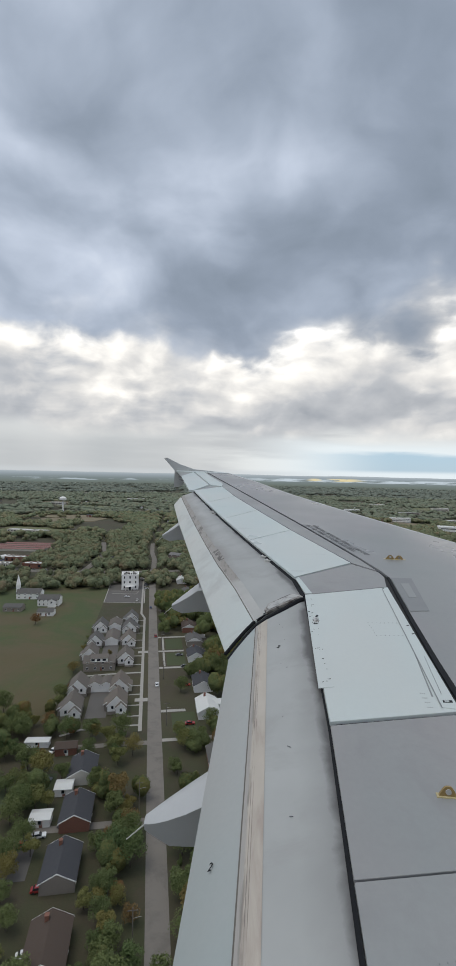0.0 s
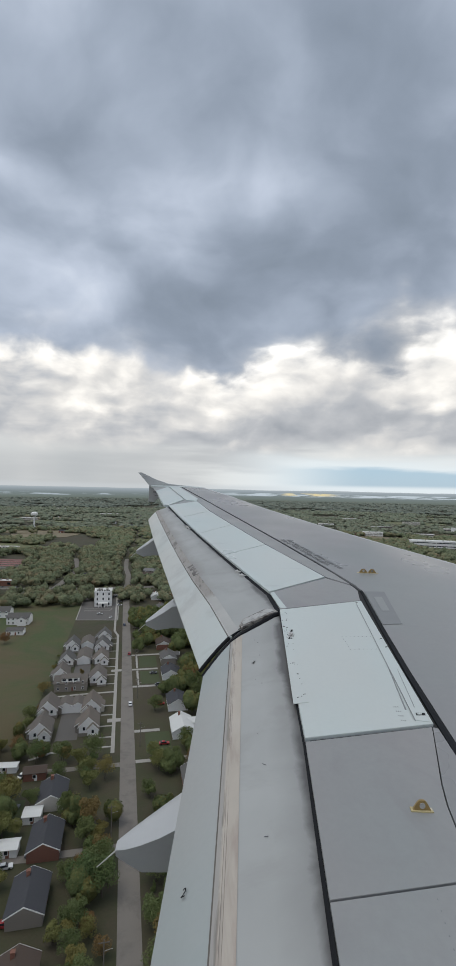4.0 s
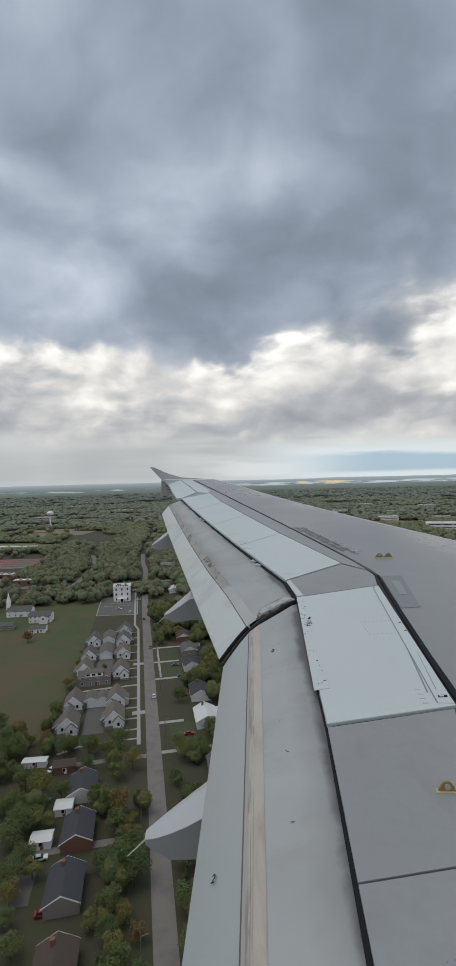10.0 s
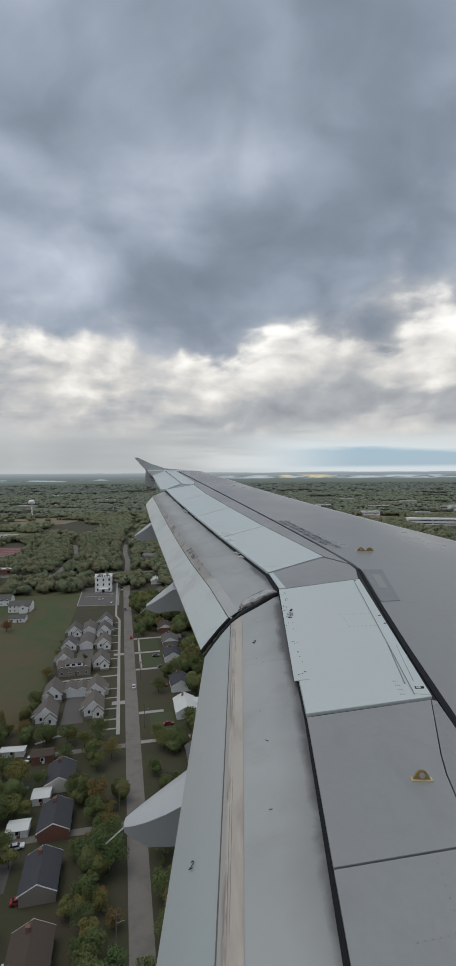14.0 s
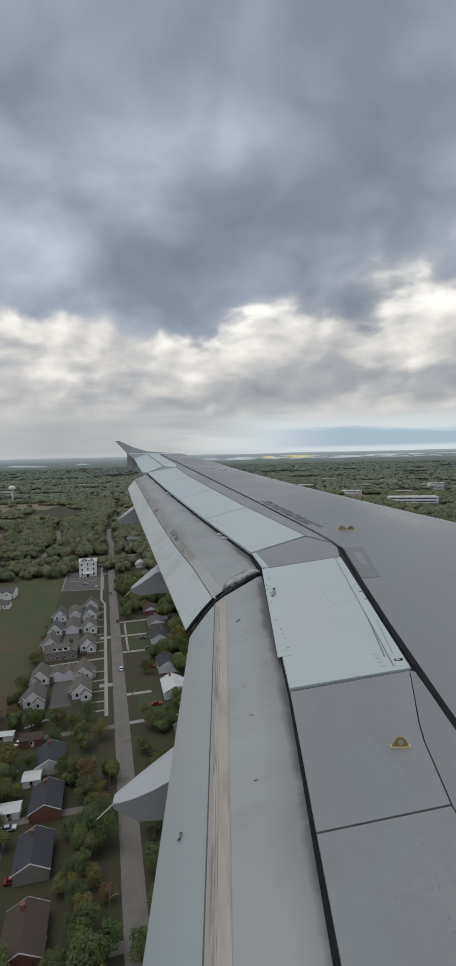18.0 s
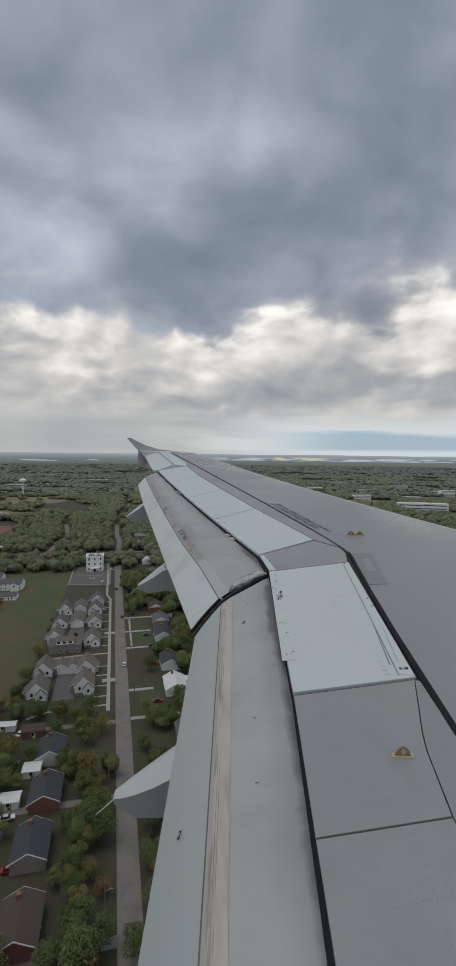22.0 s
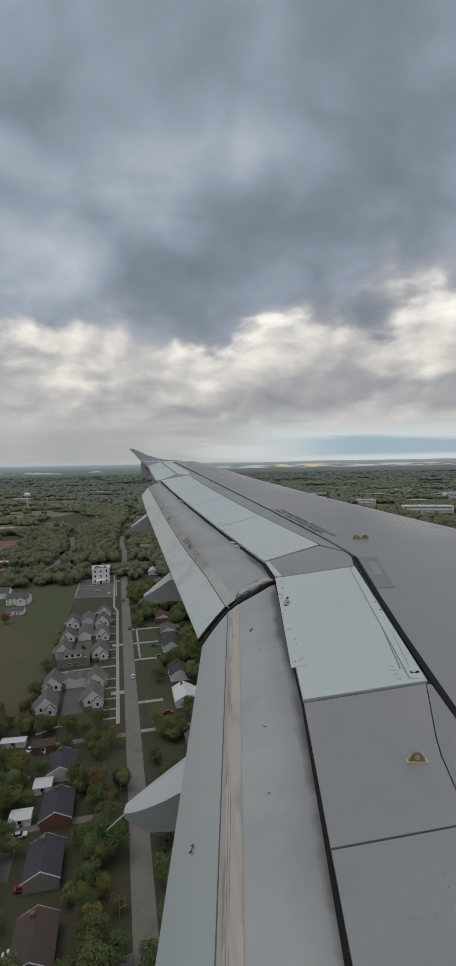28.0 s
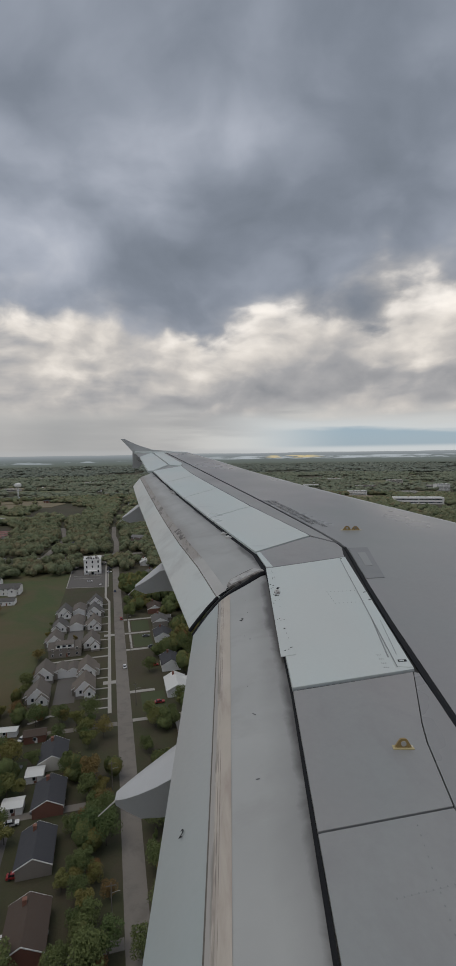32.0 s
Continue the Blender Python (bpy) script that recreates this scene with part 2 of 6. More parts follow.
SKIN = surface("grey_wing_paint", (0.268, 0.266, 0.264), 0.30, scale=0.7, vary=0.09, grain=25, relief=0.03, dirt=(0.20, 0.20, 0.21), dirt_at=(0.6, 0.8), dirt_scale=0.9, dirt_stretch=(0.5, 1.5, 1), hues=((1.025, 0.995, 1.005), (0.965, 1.01, 1.005)))
PANEL = surface("grey_panel_paint", (0.300, 0.296, 0.290), 0.36, scale=0.9, vary=0.12, grain=30, relief=0.03, dirt=(0.225, 0.218, 0.22), dirt_at=(0.50, 0.78), dirt_scale=1.6, hues=((1.03, 0.995, 1.0), (0.95, 1.005, 1.015)))
LIGHT = surface("pale_spoiler_paint", (0.545, 0.585, 0.575), 0.35, scale=0.8, vary=0.07, grain=35, relief=0.02, dirt=(0.36, 0.38, 0.39), dirt_at=(0.64, 0.85), dirt_scale=1.7, dirt_stretch=(0.6, 1.4, 1), hues=((1.02, 1.0, 0.985), (0.965, 1.01, 1.01)))


def flap_paint(name, slope, start, smear=False):
    """Grey flap paint with soot that has settled raggedly behind the shroud's edge, which runs as x = start + slope * y."""
    m, t, b = material(name, 0.45)
    c = (0.365, 0.37, 0.36)
    wide, small = tex(t, 1.1, 4), tex(t, 35, 3, 0.6)
    col = blend(t, spread(t, wide, 0.3, 0.7), scaled(c, 0.88), scaled(c, 1.12))
    d = tex(t, 1.8, 7, 0.65, (0.9, 1.6, 1), dist=0.4)
    col = blend(t, spread(t, d, 0.50, 0.80, 0, 0.6), col, (0.25, 0.24, 0.23))
    co = t.nodes.new("ShaderNodeTexCoord")
    dot = t.nodes.new("ShaderNodeVectorMath")
    dot.operation = "DOT_PRODUCT"
    dot.inputs[1].default_value = (1, -slope, 0)
    link(t, co.outputs["Object"], dot.inputs[0])
    rag = t.nodes.new("ShaderNodeMath")
    rag.operation = "MULTIPLY_ADD"
    link(t, tex(t, 2.6, 7, 0.56, (1.0, 1.0, 1), dist=0.6), rag.inputs[0])
    rag.inputs[1].default_value = 0.17
    link(t, dot.outputs["Value"], rag.inputs[2])
    patchy = t.nodes.new("ShaderNodeMath")
    patchy.operation = "MULTIPLY_ADD"
    link(t, spread(t, tex(t, 0.9, 2, 0.5, (0.3, 1.0, 1)), 0.35, 0.65, -0.5, 0.5), patchy.inputs[0])
    patchy.inputs[1].default_value = 0.09
    link(t, rag.outputs[0], patchy.inputs[2])
    rag = patchy
    soot = spread(t, rag.outputs[0], start + 0.026, start + 0.078, 0, 0.97)
    col = blend(t, soot, col, (0.055, 0.053, 0.052))
    grime = spread(t, rag.outputs[0], start - 0.10, start + 0.09, 0, 0.45)
    col = blend(t, grime, col, (0.17, 0.165, 0.16))
    if smear:
        # brownish dirt spread forward of the strip, thinning out
        lean = t.nodes.new("ShaderNodeVectorMath")
        lean.operation = "DOT_PRODUCT"
        lean.inputs[1].default_value = (1, 0.281, 0)
        link(t, co.outputs["Object"], lean.inputs[0])
        patch = tex(t, 2.4, 7, 0.62, (1.2, 0.8, 1), dist=0.5, turn=0.3)
        edge = t.nodes.new("ShaderNodeMath")
        edge.operation = "MULTIPLY_ADD"
        link(t, patch, edge.inputs[0])
        edge.inputs[1].default_value = -0.34
        link(t, lean.outputs["Value"], edge.inputs[2])
        sep = t.nodes.new("ShaderNodeSeparateXYZ")
        link(t, co.outputs["Object"], sep.inputs[0])
        grubby = t.nodes.new("ShaderNodeMath")
        grubby.operation = "MULTIPLY"
        link(t, spread(t, edge.outputs[0], 1.20, 1.06, 0, 0.62), grubby.inputs[0])
        link(t, spread(t, sep.outputs[1], 5.5, 6.1), grubby.inputs[1])
        col = blend(t, grubby.outputs[0], col, (0.235, 0.215, 0.195))
        streaks = tex(t, 7.0, 6, 0.65, (0.6, 2.4, 1), dist=0.7, turn=-0.5)
        col = blend(t, spread(t, streaks, 0.66, 0.74, 0, 0.5), col, (0.13, 0.125, 0.12))
    link(t, col, b.inputs["Base Color"])
    bump(t, b, small, 0.04, 0.004)
    return m


FLAP = flap_paint("sooty_inboard_flap_paint", 0.026, 0.290)
FLAP_OUT = flap_paint("sooty_outboard_flap_paint", -0.341, 2.125, True)
FLAP_AFT = surface("pale_flap_paint", (0.515, 0.535, 0.525), 0.38, scale=0.9, vary=0.07, grain=30, relief=0.03, dirt=(0.36, 0.36, 0.352), dirt_at=(0.50, 0.78), dirt_scale=2.0, hues=((1.03, 1.0, 0.975), (0.96, 1.01, 1.01)))
FLAP_AFT_IN = surface("dull_flap_paint", (0.365, 0.385, 0.38), 0.42, scale=0.9, vary=0.08, grain=30, relief=0.03, dirt=(0.30, 0.30, 0.295), dirt_at=(0.58, 0.82), dirt_scale=1.6, hues=((1.04, 1.0, 1.0), (0.94, 1.01, 1.02)))
GROOVE = surface("dirty_groove", (0.13, 0.115, 0.10), 0.8, scale=3, vary=0.4, grain=20, relief=0.1)


def inner_strip_paint():
    """The tan strip of the inboard flap: a greyer rear lip, dark scuffs drawn out beside it, slanting brown stains."""
    m, t, b = material("worn_tan_strip", 0.6)
    c = (0.44, 0.395, 0.342)
    wide = tex(t, 2.2, 5, 0.6, (1.5, 0.5, 1))
    col = blend(t, spread(t, wide, 0.3, 0.7), scaled(c, 0.86), scaled(c, 1.12))
    slant = tex(t, 4.0, 6, 0.6, (2.6, 0.5, 1), dist=0.5, turn=0.35)
    col = blend(t, spread(t, slant, 0.50, 0.70, 0, 0.66), col, (0.30, 0.235, 0.205))
    pale = tex(t, 1.3, 3, 0.5, (0.6, 1.0, 1))
    col = blend(t, spread(t, pale, 0.52, 0.68, 0, 0.5), col, (0.52, 0.485, 0.445))
    co = t.nodes.new("ShaderNodeTexCoord")
    across = t.nodes.new("ShaderNodeVectorMath")
    across.operation = "DOT_PRODUCT"
    across.inputs[1].default_value = (1, -0.0024, 0)
    link(t, co.outputs["Object"], across.inputs[0])
    u = across.outputs["Value"]
    col = blend(t, spread(t, u, -0.050, -0.056), col, blend(t, wide, (0.30, 0.285, 0.265), (0.37, 0.35, 0.325)))
    long_scuff = tex(t, 5.0, 7, 0.62, (9.0, 0.6, 1), dist=0.4)
    band = t.nodes.new("ShaderNodeMath")
    band.operation = "MULTIPLY"
    link(t, spread(t, u, -0.066, -0.056), band.inputs[0])
    link(t, spread(t, u, -0.030, -0.046), band.inputs[1])
    mark = t.nodes.new("ShaderNodeMath")
    mark.operation = "MULTIPLY"
    link(t, band.outputs[0], mark.inputs[0])
    link(t, spread(t, long_scuff, 0.50, 0.62, 0, 0.62), mark.inputs[1])
    col = blend(t, mark.outputs[0], col, (0.14, 0.12, 0.105))
    # two long scratches side by side, worn through here and there
    broken = spread(t, tex(t, 1.9, 4, 0.6, (0.2, 1.0, 1)), 0.47, 0.56, 0, 0.7)
    for at in (-0.041, -0.030):
        line = t.nodes.new("ShaderNodeMath")
        line.operation = "COMPARE"
        link(t, u, line.inputs[0])
        line.inputs[1].default_value, line.inputs[2].default_value = at, 0.0014
        worn = t.nodes.new("ShaderNodeMath")
        worn.operation = "MULTIPLY"
        link(t, line.outputs[0], worn.inputs[0])
        link(t, broken, worn.inputs[1])
        col = blend(t, worn.outputs[0], col, (0.12, 0.10, 0.09))
    link(t, col, b.inputs["Base Color"])
    bump(t, b, long_scuff, 0.08, 0.004)
    return m


def outer_strip_paint(name, clean, start):
    """Flap paint with a brown stain and dark scuffs outboard of y = start."""
    m, t, b = material(name, 0.5)
    wide = tex(t, 1.6, 5, 0.6, turn=0.3)
    col = blend(t, spread(t, wide, 0.3, 0.7), scaled(clean, 0.88), scaled(clean, 1.12))
    co = t.nodes.new("ShaderNodeTexCoord")
    sep = t.nodes.new("ShaderNodeSeparateXYZ")
    link(t, co.outputs["Object"], sep.inputs[0])
    out = spread(t, sep.outputs[1], start, start + 0.12)
    blot = tex(t, 3.0, 6, 0.65, (1.6, 0.8, 1), dist=0.6, turn=0.3)
    stain = t.nodes.new("ShaderNodeMath")
    stain.operation = "MULTIPLY"
    link(t, out, stain.inputs[0])
    link(t, spread(t, blot, 0.32, 0.58, 0.45, 0.95), stain.inputs[1])
    col = blend(t, stain.outputs[0], col, (0.262, 0.236, 0.21))
    scuff = t.nodes.new("ShaderNodeMath")
    scuff.operation = "MULTIPLY"
    link(t, out, scuff.inputs[0])
    link(t, spread(t, tex(t, 6.0, 6, 0.62, (3.0, 0.7, 1), dist=0.5, turn=0.3), 0.54, 0.64, 0, 0.85), scuff.inputs[1])
    col = blend(t, scuff.outputs[0], col, (0.10, 0.09, 0.08))
    link(t, col, b.inputs["Base Color"])
    bump(t, b, blot, 0.05, 0.004)
    return m


RUB = inner_strip_paint()
RUB_OUT = outer_strip_paint("stained_flap_strip", (0.40, 0.395, 0.38), 5.55)
WORN = surface("chafed_dark_metal", (0.34, 0.32, 0.295), 0.5, 0.1, scale=6, vary=0.25, grain=60, relief=0.1, dirt=(0.06, 0.05, 0.045), dirt_at=(0.46, 0.56), dirt_scale=8)
BRACKET = surface("scratched_pale_metal", (0.46, 0.455, 0.44), 0.4, 0.1, scale=6, vary=0.2, grain=60, relief=0.05, dirt=(0.14, 0.13, 0.12), dirt_at=(0.50, 0.62), dirt_scale=6)
FAIRING = surface("fairing_paint", (0.47, 0.48, 0.49), 0.4, scale=2.0, vary=0.07, grain=30, relief=0.03)
FENCE = surface("fence_paint", (0.44, 0.45, 0.455), 0.4, scale=1.5, vary=0.08, grain=30, relief=0.03)
BARE_EDGE = surface("polished_leading_edge", (0.62, 0.62, 0.61), 0.35, 0.3, scale=2, vary=0.08, grain=40, relief=0.02)
SEAL_GREY = surface("grey_sealant", (0.085, 0.086, 0.09), 0.7, scale=4, vary=0.25, grain=50, relief=0.1)
RUBBER = surface("black_rubber_seal", (0.018, 0.019, 0.022), 0.7, scale=4, vary=0.3, grain=60, relief=0.2)
GAP_SHADE = surface("shade_coloured_structure", (0.05, 0.05, 0.052), 0.7, scale=4, vary=0.3, grain=40, relief=0.1)
YELLOW = surface("yellow_hook_paint", (0.30, 0.205, 0.075), 0.5, scale=12, vary=0.2, grain=90, relief=0.05)
YELLOW_WORN = surface("rubbed_yellow_paint", (0.50, 0.42, 0.23), 0.45, scale=14, vary=0.2, grain=90, relief=0.05, dirt=(0.62, 0.60, 0.54), dirt_at=(0.50, 0.62), dirt_scale=30)
BARE = surface("bare_metal", (0.58, 0.57, 0.55), 0.4, 0.25, scale=8, vary=0.2, grain=70, relief=0.05, dirt=(0.06, 0.05, 0.05), dirt_at=(0.55, 0.65), dirt_scale=9)
INK = surface("black_marking", (0.02, 0.02, 0.022), 0.6, relief=0)
FADED = surface("faded_grey_lettering", (0.175, 0.175, 0.18), 0.6, relief=0)
for m in (RUBBER, GAP_SHADE, INK, FADED):
    m.node_tree.nodes["Principled BSDF"].inputs["Specular IOR Level"].default_value = 0.12
FAINT = surface("faint_fastener_heads", (0.24, 0.25, 0.255), 0.6, relief=0)
PATCHED = surface("repainted_patch", (0.222, 0.229, 0.231), 0.45, scale=3, vary=0.08, grain=40, relief=0.03)

# ---- mesh helpers ----
def part(name, bm, mat, parent, label="", smooth=False):
    me = bpy.data.meshes.new(name)
    bmesh.ops.recalc_face_normals(bm, faces=bm.faces)
    if smooth:
        for f in bm.faces:
            f.smooth = True
        for e in bm.edges:
            e.smooth = len(e.link_faces) == 2 and e.calc_face_angle() < 0.6
    bm.to_mesh(me)
    bm.free()
    for m in mat if isinstance(mat, (list, tuple)) else (mat,):
        me.materials.append(m)
    ob = new(name, me)
    ob.parent = parent
    if label:
        tagged(ob, label)
    return ob


def box(bm, x0, x1, y0, y1, z0, z1):
    v = [bm.verts.new((x, y, z)) for z in (z0, z1) for x, y in ((x0, y0), (x1, y0), (x1, y1), (x0, y1))]
    fs = [(3, 2, 1, 0), (4, 5, 6, 7), (0, 1, 5, 4), (1, 2, 6, 5), (2, 3, 7, 6), (3, 0, 4, 7)]
    return [bm.faces.new([v[i] for i in f]) for f in fs]


def loft(bm, rings, closed=True, caps=True):
    """Skins a row of rings of equal length."""
    vs = [[bm.verts.new(p) for p in r] for r in rings]
    n = len(vs[0])
    for a, b in zip(vs, vs[1:]):
        for i in range(n if closed else n - 1):
            bm.faces.new((a[i], a[(i + 1) % n], b[(i + 1) % n], b[i]))
    if caps and closed:
        bm.faces.new(vs[0])
        bm.faces.new(vs[-1])
    return vs


def tube(bm, points, radius, sides=8):
    """A round bar along points; radius a number or one for each point."""
    rings, pts = [], [Vector(p) for p in points]
    for i, p in enumerate(pts):
        d = (pts[min(i + 1, len(pts) - 1)] - pts[max(i - 1, 0)]).normalized()
        a = d.cross(Vector((0, 0, 1)) if abs(d.z) < 0.9 else Vector((1, 0, 0))).normalized()
        b, r = d.cross(a), radius[i] if isinstance(radius, (list, tuple)) else radius
        rings.append([p + r * (math.cos(2 * math.pi * k / sides) * a + math.sin(2 * math.pi * k / sides) * b) for k in range(sides)])
    loft(bm, rings)


def interp(y, ys, xs):
    """Piecewise linear, carried on past its ends."""
    if y <= ys[0]:
        return xs[0] + (xs[1] - xs[0]) / (ys[1] - ys[0]) * (y - ys[0])
    if y >= ys[-1]:
        return xs[-1] + (xs[-1] - xs[-2]) / (ys[-1] - ys[-2]) * (y - ys[-1])
    return float(np.interp(y, ys, xs))


# ---- the wing: x forward, y out along the span, z up, from the cabin window ----
def S(y):
    return -1.755 + 0.115 * y


def x_trail(y):
    return interp(y, (0.3, 1.5, 2.87, 4.91, 5.43, 6.65, 8.23, 9.4, 11.32, 13.92, 15.2), (0.33, 0.35, 0.40, 0.41, 0.33, -0.13, -0.69, -1.09, -1.70, -2.49, -2.85))


def x_hinge(y):
    return interp(y, (6.07, 7.69, 9.22, 10.71, 12.11, 15.1), (1.05, 0.39, -0.17, -0.70, -1.11, -2.0))


def x_seal(y):
    return interp(y, (0.3, 2.64, 3.72, 4.51, 5.65, 6.62, 8.04, 10.31, 12.9, 15.2), (1.24, 1.24, 1.27, 1.31, 1.38, 1.09, 0.61, -0.19, -1.10, -1.92))


def x_lead(y):
    return interp(y, (6.79, 8.09, 9.6, 11.51, 13.27, 14.98), (3.20, 2.38, 1.49, 0.47, -0.30, -1.16))


wing = tagged(new("aircraft_wing"), "grey painted airliner wing with lowered flaps and pale spoilers", "aircraft wing")
wing.matrix_world = pose(0, 0, 0, 0.213, 0.813, 0)


def slab(name, corners, mat, parent, lift=0.0, depth=0.012, label="", gap=0.006):
    """A thin plate on the wing's upper surface from its plan corners, drawn in by the gap to its neighbours."""
    bm = bmesh.new()
    cx, cy = sum(c[0] for c in corners) / len(corners), sum(c[1] for c in corners) / len(corners)
    pts = []
    for x, y in corners:
        d = math.hypot(cx - x, cy - y)
        pts.append((x + (cx - x) / d * gap, y + (cy - y) / d * gap))
    ring = lambda h: [(x, y, S(y) + lift + h) for x, y in pts]
    loft(bm, [ring(-depth), ring(-0.002), [(x + (cx - x) * 0.002, y + (cy - y) * 0.002, S(y) + lift) for x, y in pts]])
    return part(name, bm, mat, parent, label)


def build_skin():
    ys = [0.35 + (15.2 - 0.35) * i / 60 for i in range(61)]
    cut = (0, 0.2, 0.4, 0.55, 0.68, 0.78, 0.86, 0.92, 0.96, 0.985, 1.0)
    rings = []
    for y in ys:
        a, b = x_seal(y) + 0.02, x_lead(y) + 0.05
        top = [(a + (b - a) * s, y, S(y) - 0.05 * max(0, (s - 0.5) / 0.5) ** 2.4 * min(1, (b - a) / 2.5)) for s in cut]
        nose = top[-1]
        low = [(nose[0] - 0.02, y, nose[2] - 0.07), (nose[0] - 0.12, y, nose[2] - 0.15), (a + (b - a) * 0.5, y, S(y) - 0.45), (a, y, S(y) - 0.4)]
        rings.append(top + low)
    bm = bmesh.new()
    loft(bm, rings)
    part("upper_skin", bm, SKIN, wing, "smooth mid-grey forward wing skin", True)
    # inboard, near-black colour stands for the shade in the panel gaps
    for ends, paint, label in ((ys[:46], GAP_SHADE, "structure coloured dark as the shade in the gaps"), (ys[45:], PANEL, "grey structure under the aileron")):
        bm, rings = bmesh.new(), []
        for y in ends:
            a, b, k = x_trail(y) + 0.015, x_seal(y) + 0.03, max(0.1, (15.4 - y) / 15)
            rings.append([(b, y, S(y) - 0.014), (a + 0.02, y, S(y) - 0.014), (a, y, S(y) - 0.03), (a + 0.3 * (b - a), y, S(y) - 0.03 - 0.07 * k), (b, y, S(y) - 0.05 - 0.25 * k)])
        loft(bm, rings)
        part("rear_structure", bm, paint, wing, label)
    bm = bmesh.new()
    ys = [0.35, 1.5, 2.64, 3.72, 4.51, 5.2, 5.6]
    w = lambda y: 0.014 + 0.008 * min(1, max(0, (5.6 - y) / 2))
    loft(bm, [[(x_seal(y) + s * w(y), y, S(y) + h) for s, h in ((-1, -0.01), (-1, 0.003), (0, 0.008), (1, 0.003), (1, -0.01))] for y in ys])
    part("seal_strip", bm, RUBBER, wing, "black rubber seal strip")
    bm = bmesh.new()
    ys = [5.6, 6.62, 8.04, 9.2, 10.31, 12.9, 15.1]
    loft(bm, [[(x_seal(y) + s * max(0.004, 0.022 - 0.0017 * y), y, S(y) + h) for s, h in ((-1, -0.01), (-1, 0.003), (0, 0.006), (1, 0.003), (1, -0.01))] for y in ys])
    part("seal_strip", bm, SEAL_GREY, wing, "thin grey outboard seal strip")


build_skin()
# black lips, their width and colour also painting the shaded gap above the flaps
for name, ys, wide, label in (("shaded_gap_lip", (0.35, 1.5, 2.87, 3.9, 4.92), 0.009, "black rubber lip standing in for the shaded gap behind the inboard shroud"), ("shaded_gap_lip", (4.95, 5.43, 6.0, 6.65, 7.4, 8.23, 9.4, 10.4, 11.3), 0.03, "black rubber lip standing in for the shaded gap behind the outboard spoilers")):
    bm = bmesh.new()
    loft(bm, [[(x_trail(y) + a * wide, y, S(y) + h) for a, h in ((1, -0.018), (0, -0.02), (-1, -0.034), (-1, -0.042), (1, -0.05))] for y in ys])
    part(name, bm, RUBBER, wing, label)

# spoilers: five pale plates, hinged at their forward edge
SPOILER_TRAIL = (5.43, 6.95, 8.33, 9.80, 11.32)
SPOILER_HINGE = (6.07, 7.69, 9.22, 10.71, 12.11)
for i in range(4):
    ya, yb, ha, hb = SPOILER_TRAIL[i], SPOILER_TRAIL[i + 1], SPOILER_HINGE[i], SPOILER_HINGE[i + 1]
    slab("spoiler", [(x_trail(ya), ya), (x_trail(yb), yb), (x_hinge(hb), hb), (x_hinge(ha), ha)], LIGHT, wing, 0.006, 0.03, "pale grey outboard spoiler panel", gap=0.009)
inner = slab("spoiler", [(0.40, 2.88), (0.41, 4.91), (1.29, 5.26), (1.21, 3.08)], LIGHT, wing, 0.006, 0.03, "pale grey inboard spoiler with chipped rear edge")
slab("edge_strip", [(0.37, 3.22), (0.405, 4.90), (0.47, 4.93), (0.475, 3.25)], LIGHT, inner, 0.010, 0.004, "paler rear edge strip with paint chips")
slab("hinge_strip", [(1.106, 3.10), (1.219, 5.2), (1.285, 5.24), (1.205, 3.09)], LIGHT, inner, 0.010, 0.004)
slab("edge_plate", [(0.335, 5.41), (0.412, 4.95), (0.482, 4.96), (0.38, 5.45)], LIGHT, wing, 0.004, 0.006, "pale plate at the corner of the spoilers")
# fixed shroud panels between and inboard of the spoilers
slab("shroud_panel", [(x_trail(5.42), 5.42), (1.05, 6.05), (1.31, 5.78), (1.34, 5.6), (1.29, 5.28), (0.41, 4.93)], PANEL, wing, 0.0, 0.012, "mid-grey fixed panel")
slab("shroud_panel", [(0.372, 1.922), (0.40, 2.86), (1.19, 3.06), (1.05, 2.57), (1.02, 2.43), (0.975, 2.043)], PANEL, wing, 0.0, 0.012, "mid-grey fixed panel with thin seams", gap=0.0025)
slab("shroud_panel", [(0.33, 0.35), (0.372, 1.918), (0.975, 2.039), (0.98, 0.35)], PANEL, wing, 0.0, 0.012, "mid-grey fixed panel with rivet rows", gap=0.004)
slab("shroud_panel", [(0.979, 2.04), (1.024, 2.43), (1.054, 2.57), (1.194, 3.06), (1.222, 3.05), (1.215, 0.35), (0.984, 0.35)], SKIN, wing, 0.0, 0.012, gap=0.002)
slab("shroud_panel", [(1.07, 6.08), (0.41, 7.70), (-0.15, 9.23), (-0.68, 10.72), (-1.1, 12.12), (-1.07, 12.7), (-0.22, 10.31), (0.58, 8.04), (1.06, 6.62), (1.33, 5.80)], PANEL, wing, 0.0, 0.012, gap=0.0)
slab("aileron", [(-1.82, 11.36), (-2.47, 13.92), (-2.28, 14.95), (-1.47, 12.32), (-1.70, 11.36)], LIGHT, wing, 0.006, 0.05, "pale aileron near the wing tip")
slab("tip_panel", [(-1.42, 12.32), (-2.22, 14.95), (-1.97, 15.1), (-1.14, 12.6), (-1.13, 12.18)], LIGHT, wing, 0.006, 0.02, "pale outer panel")
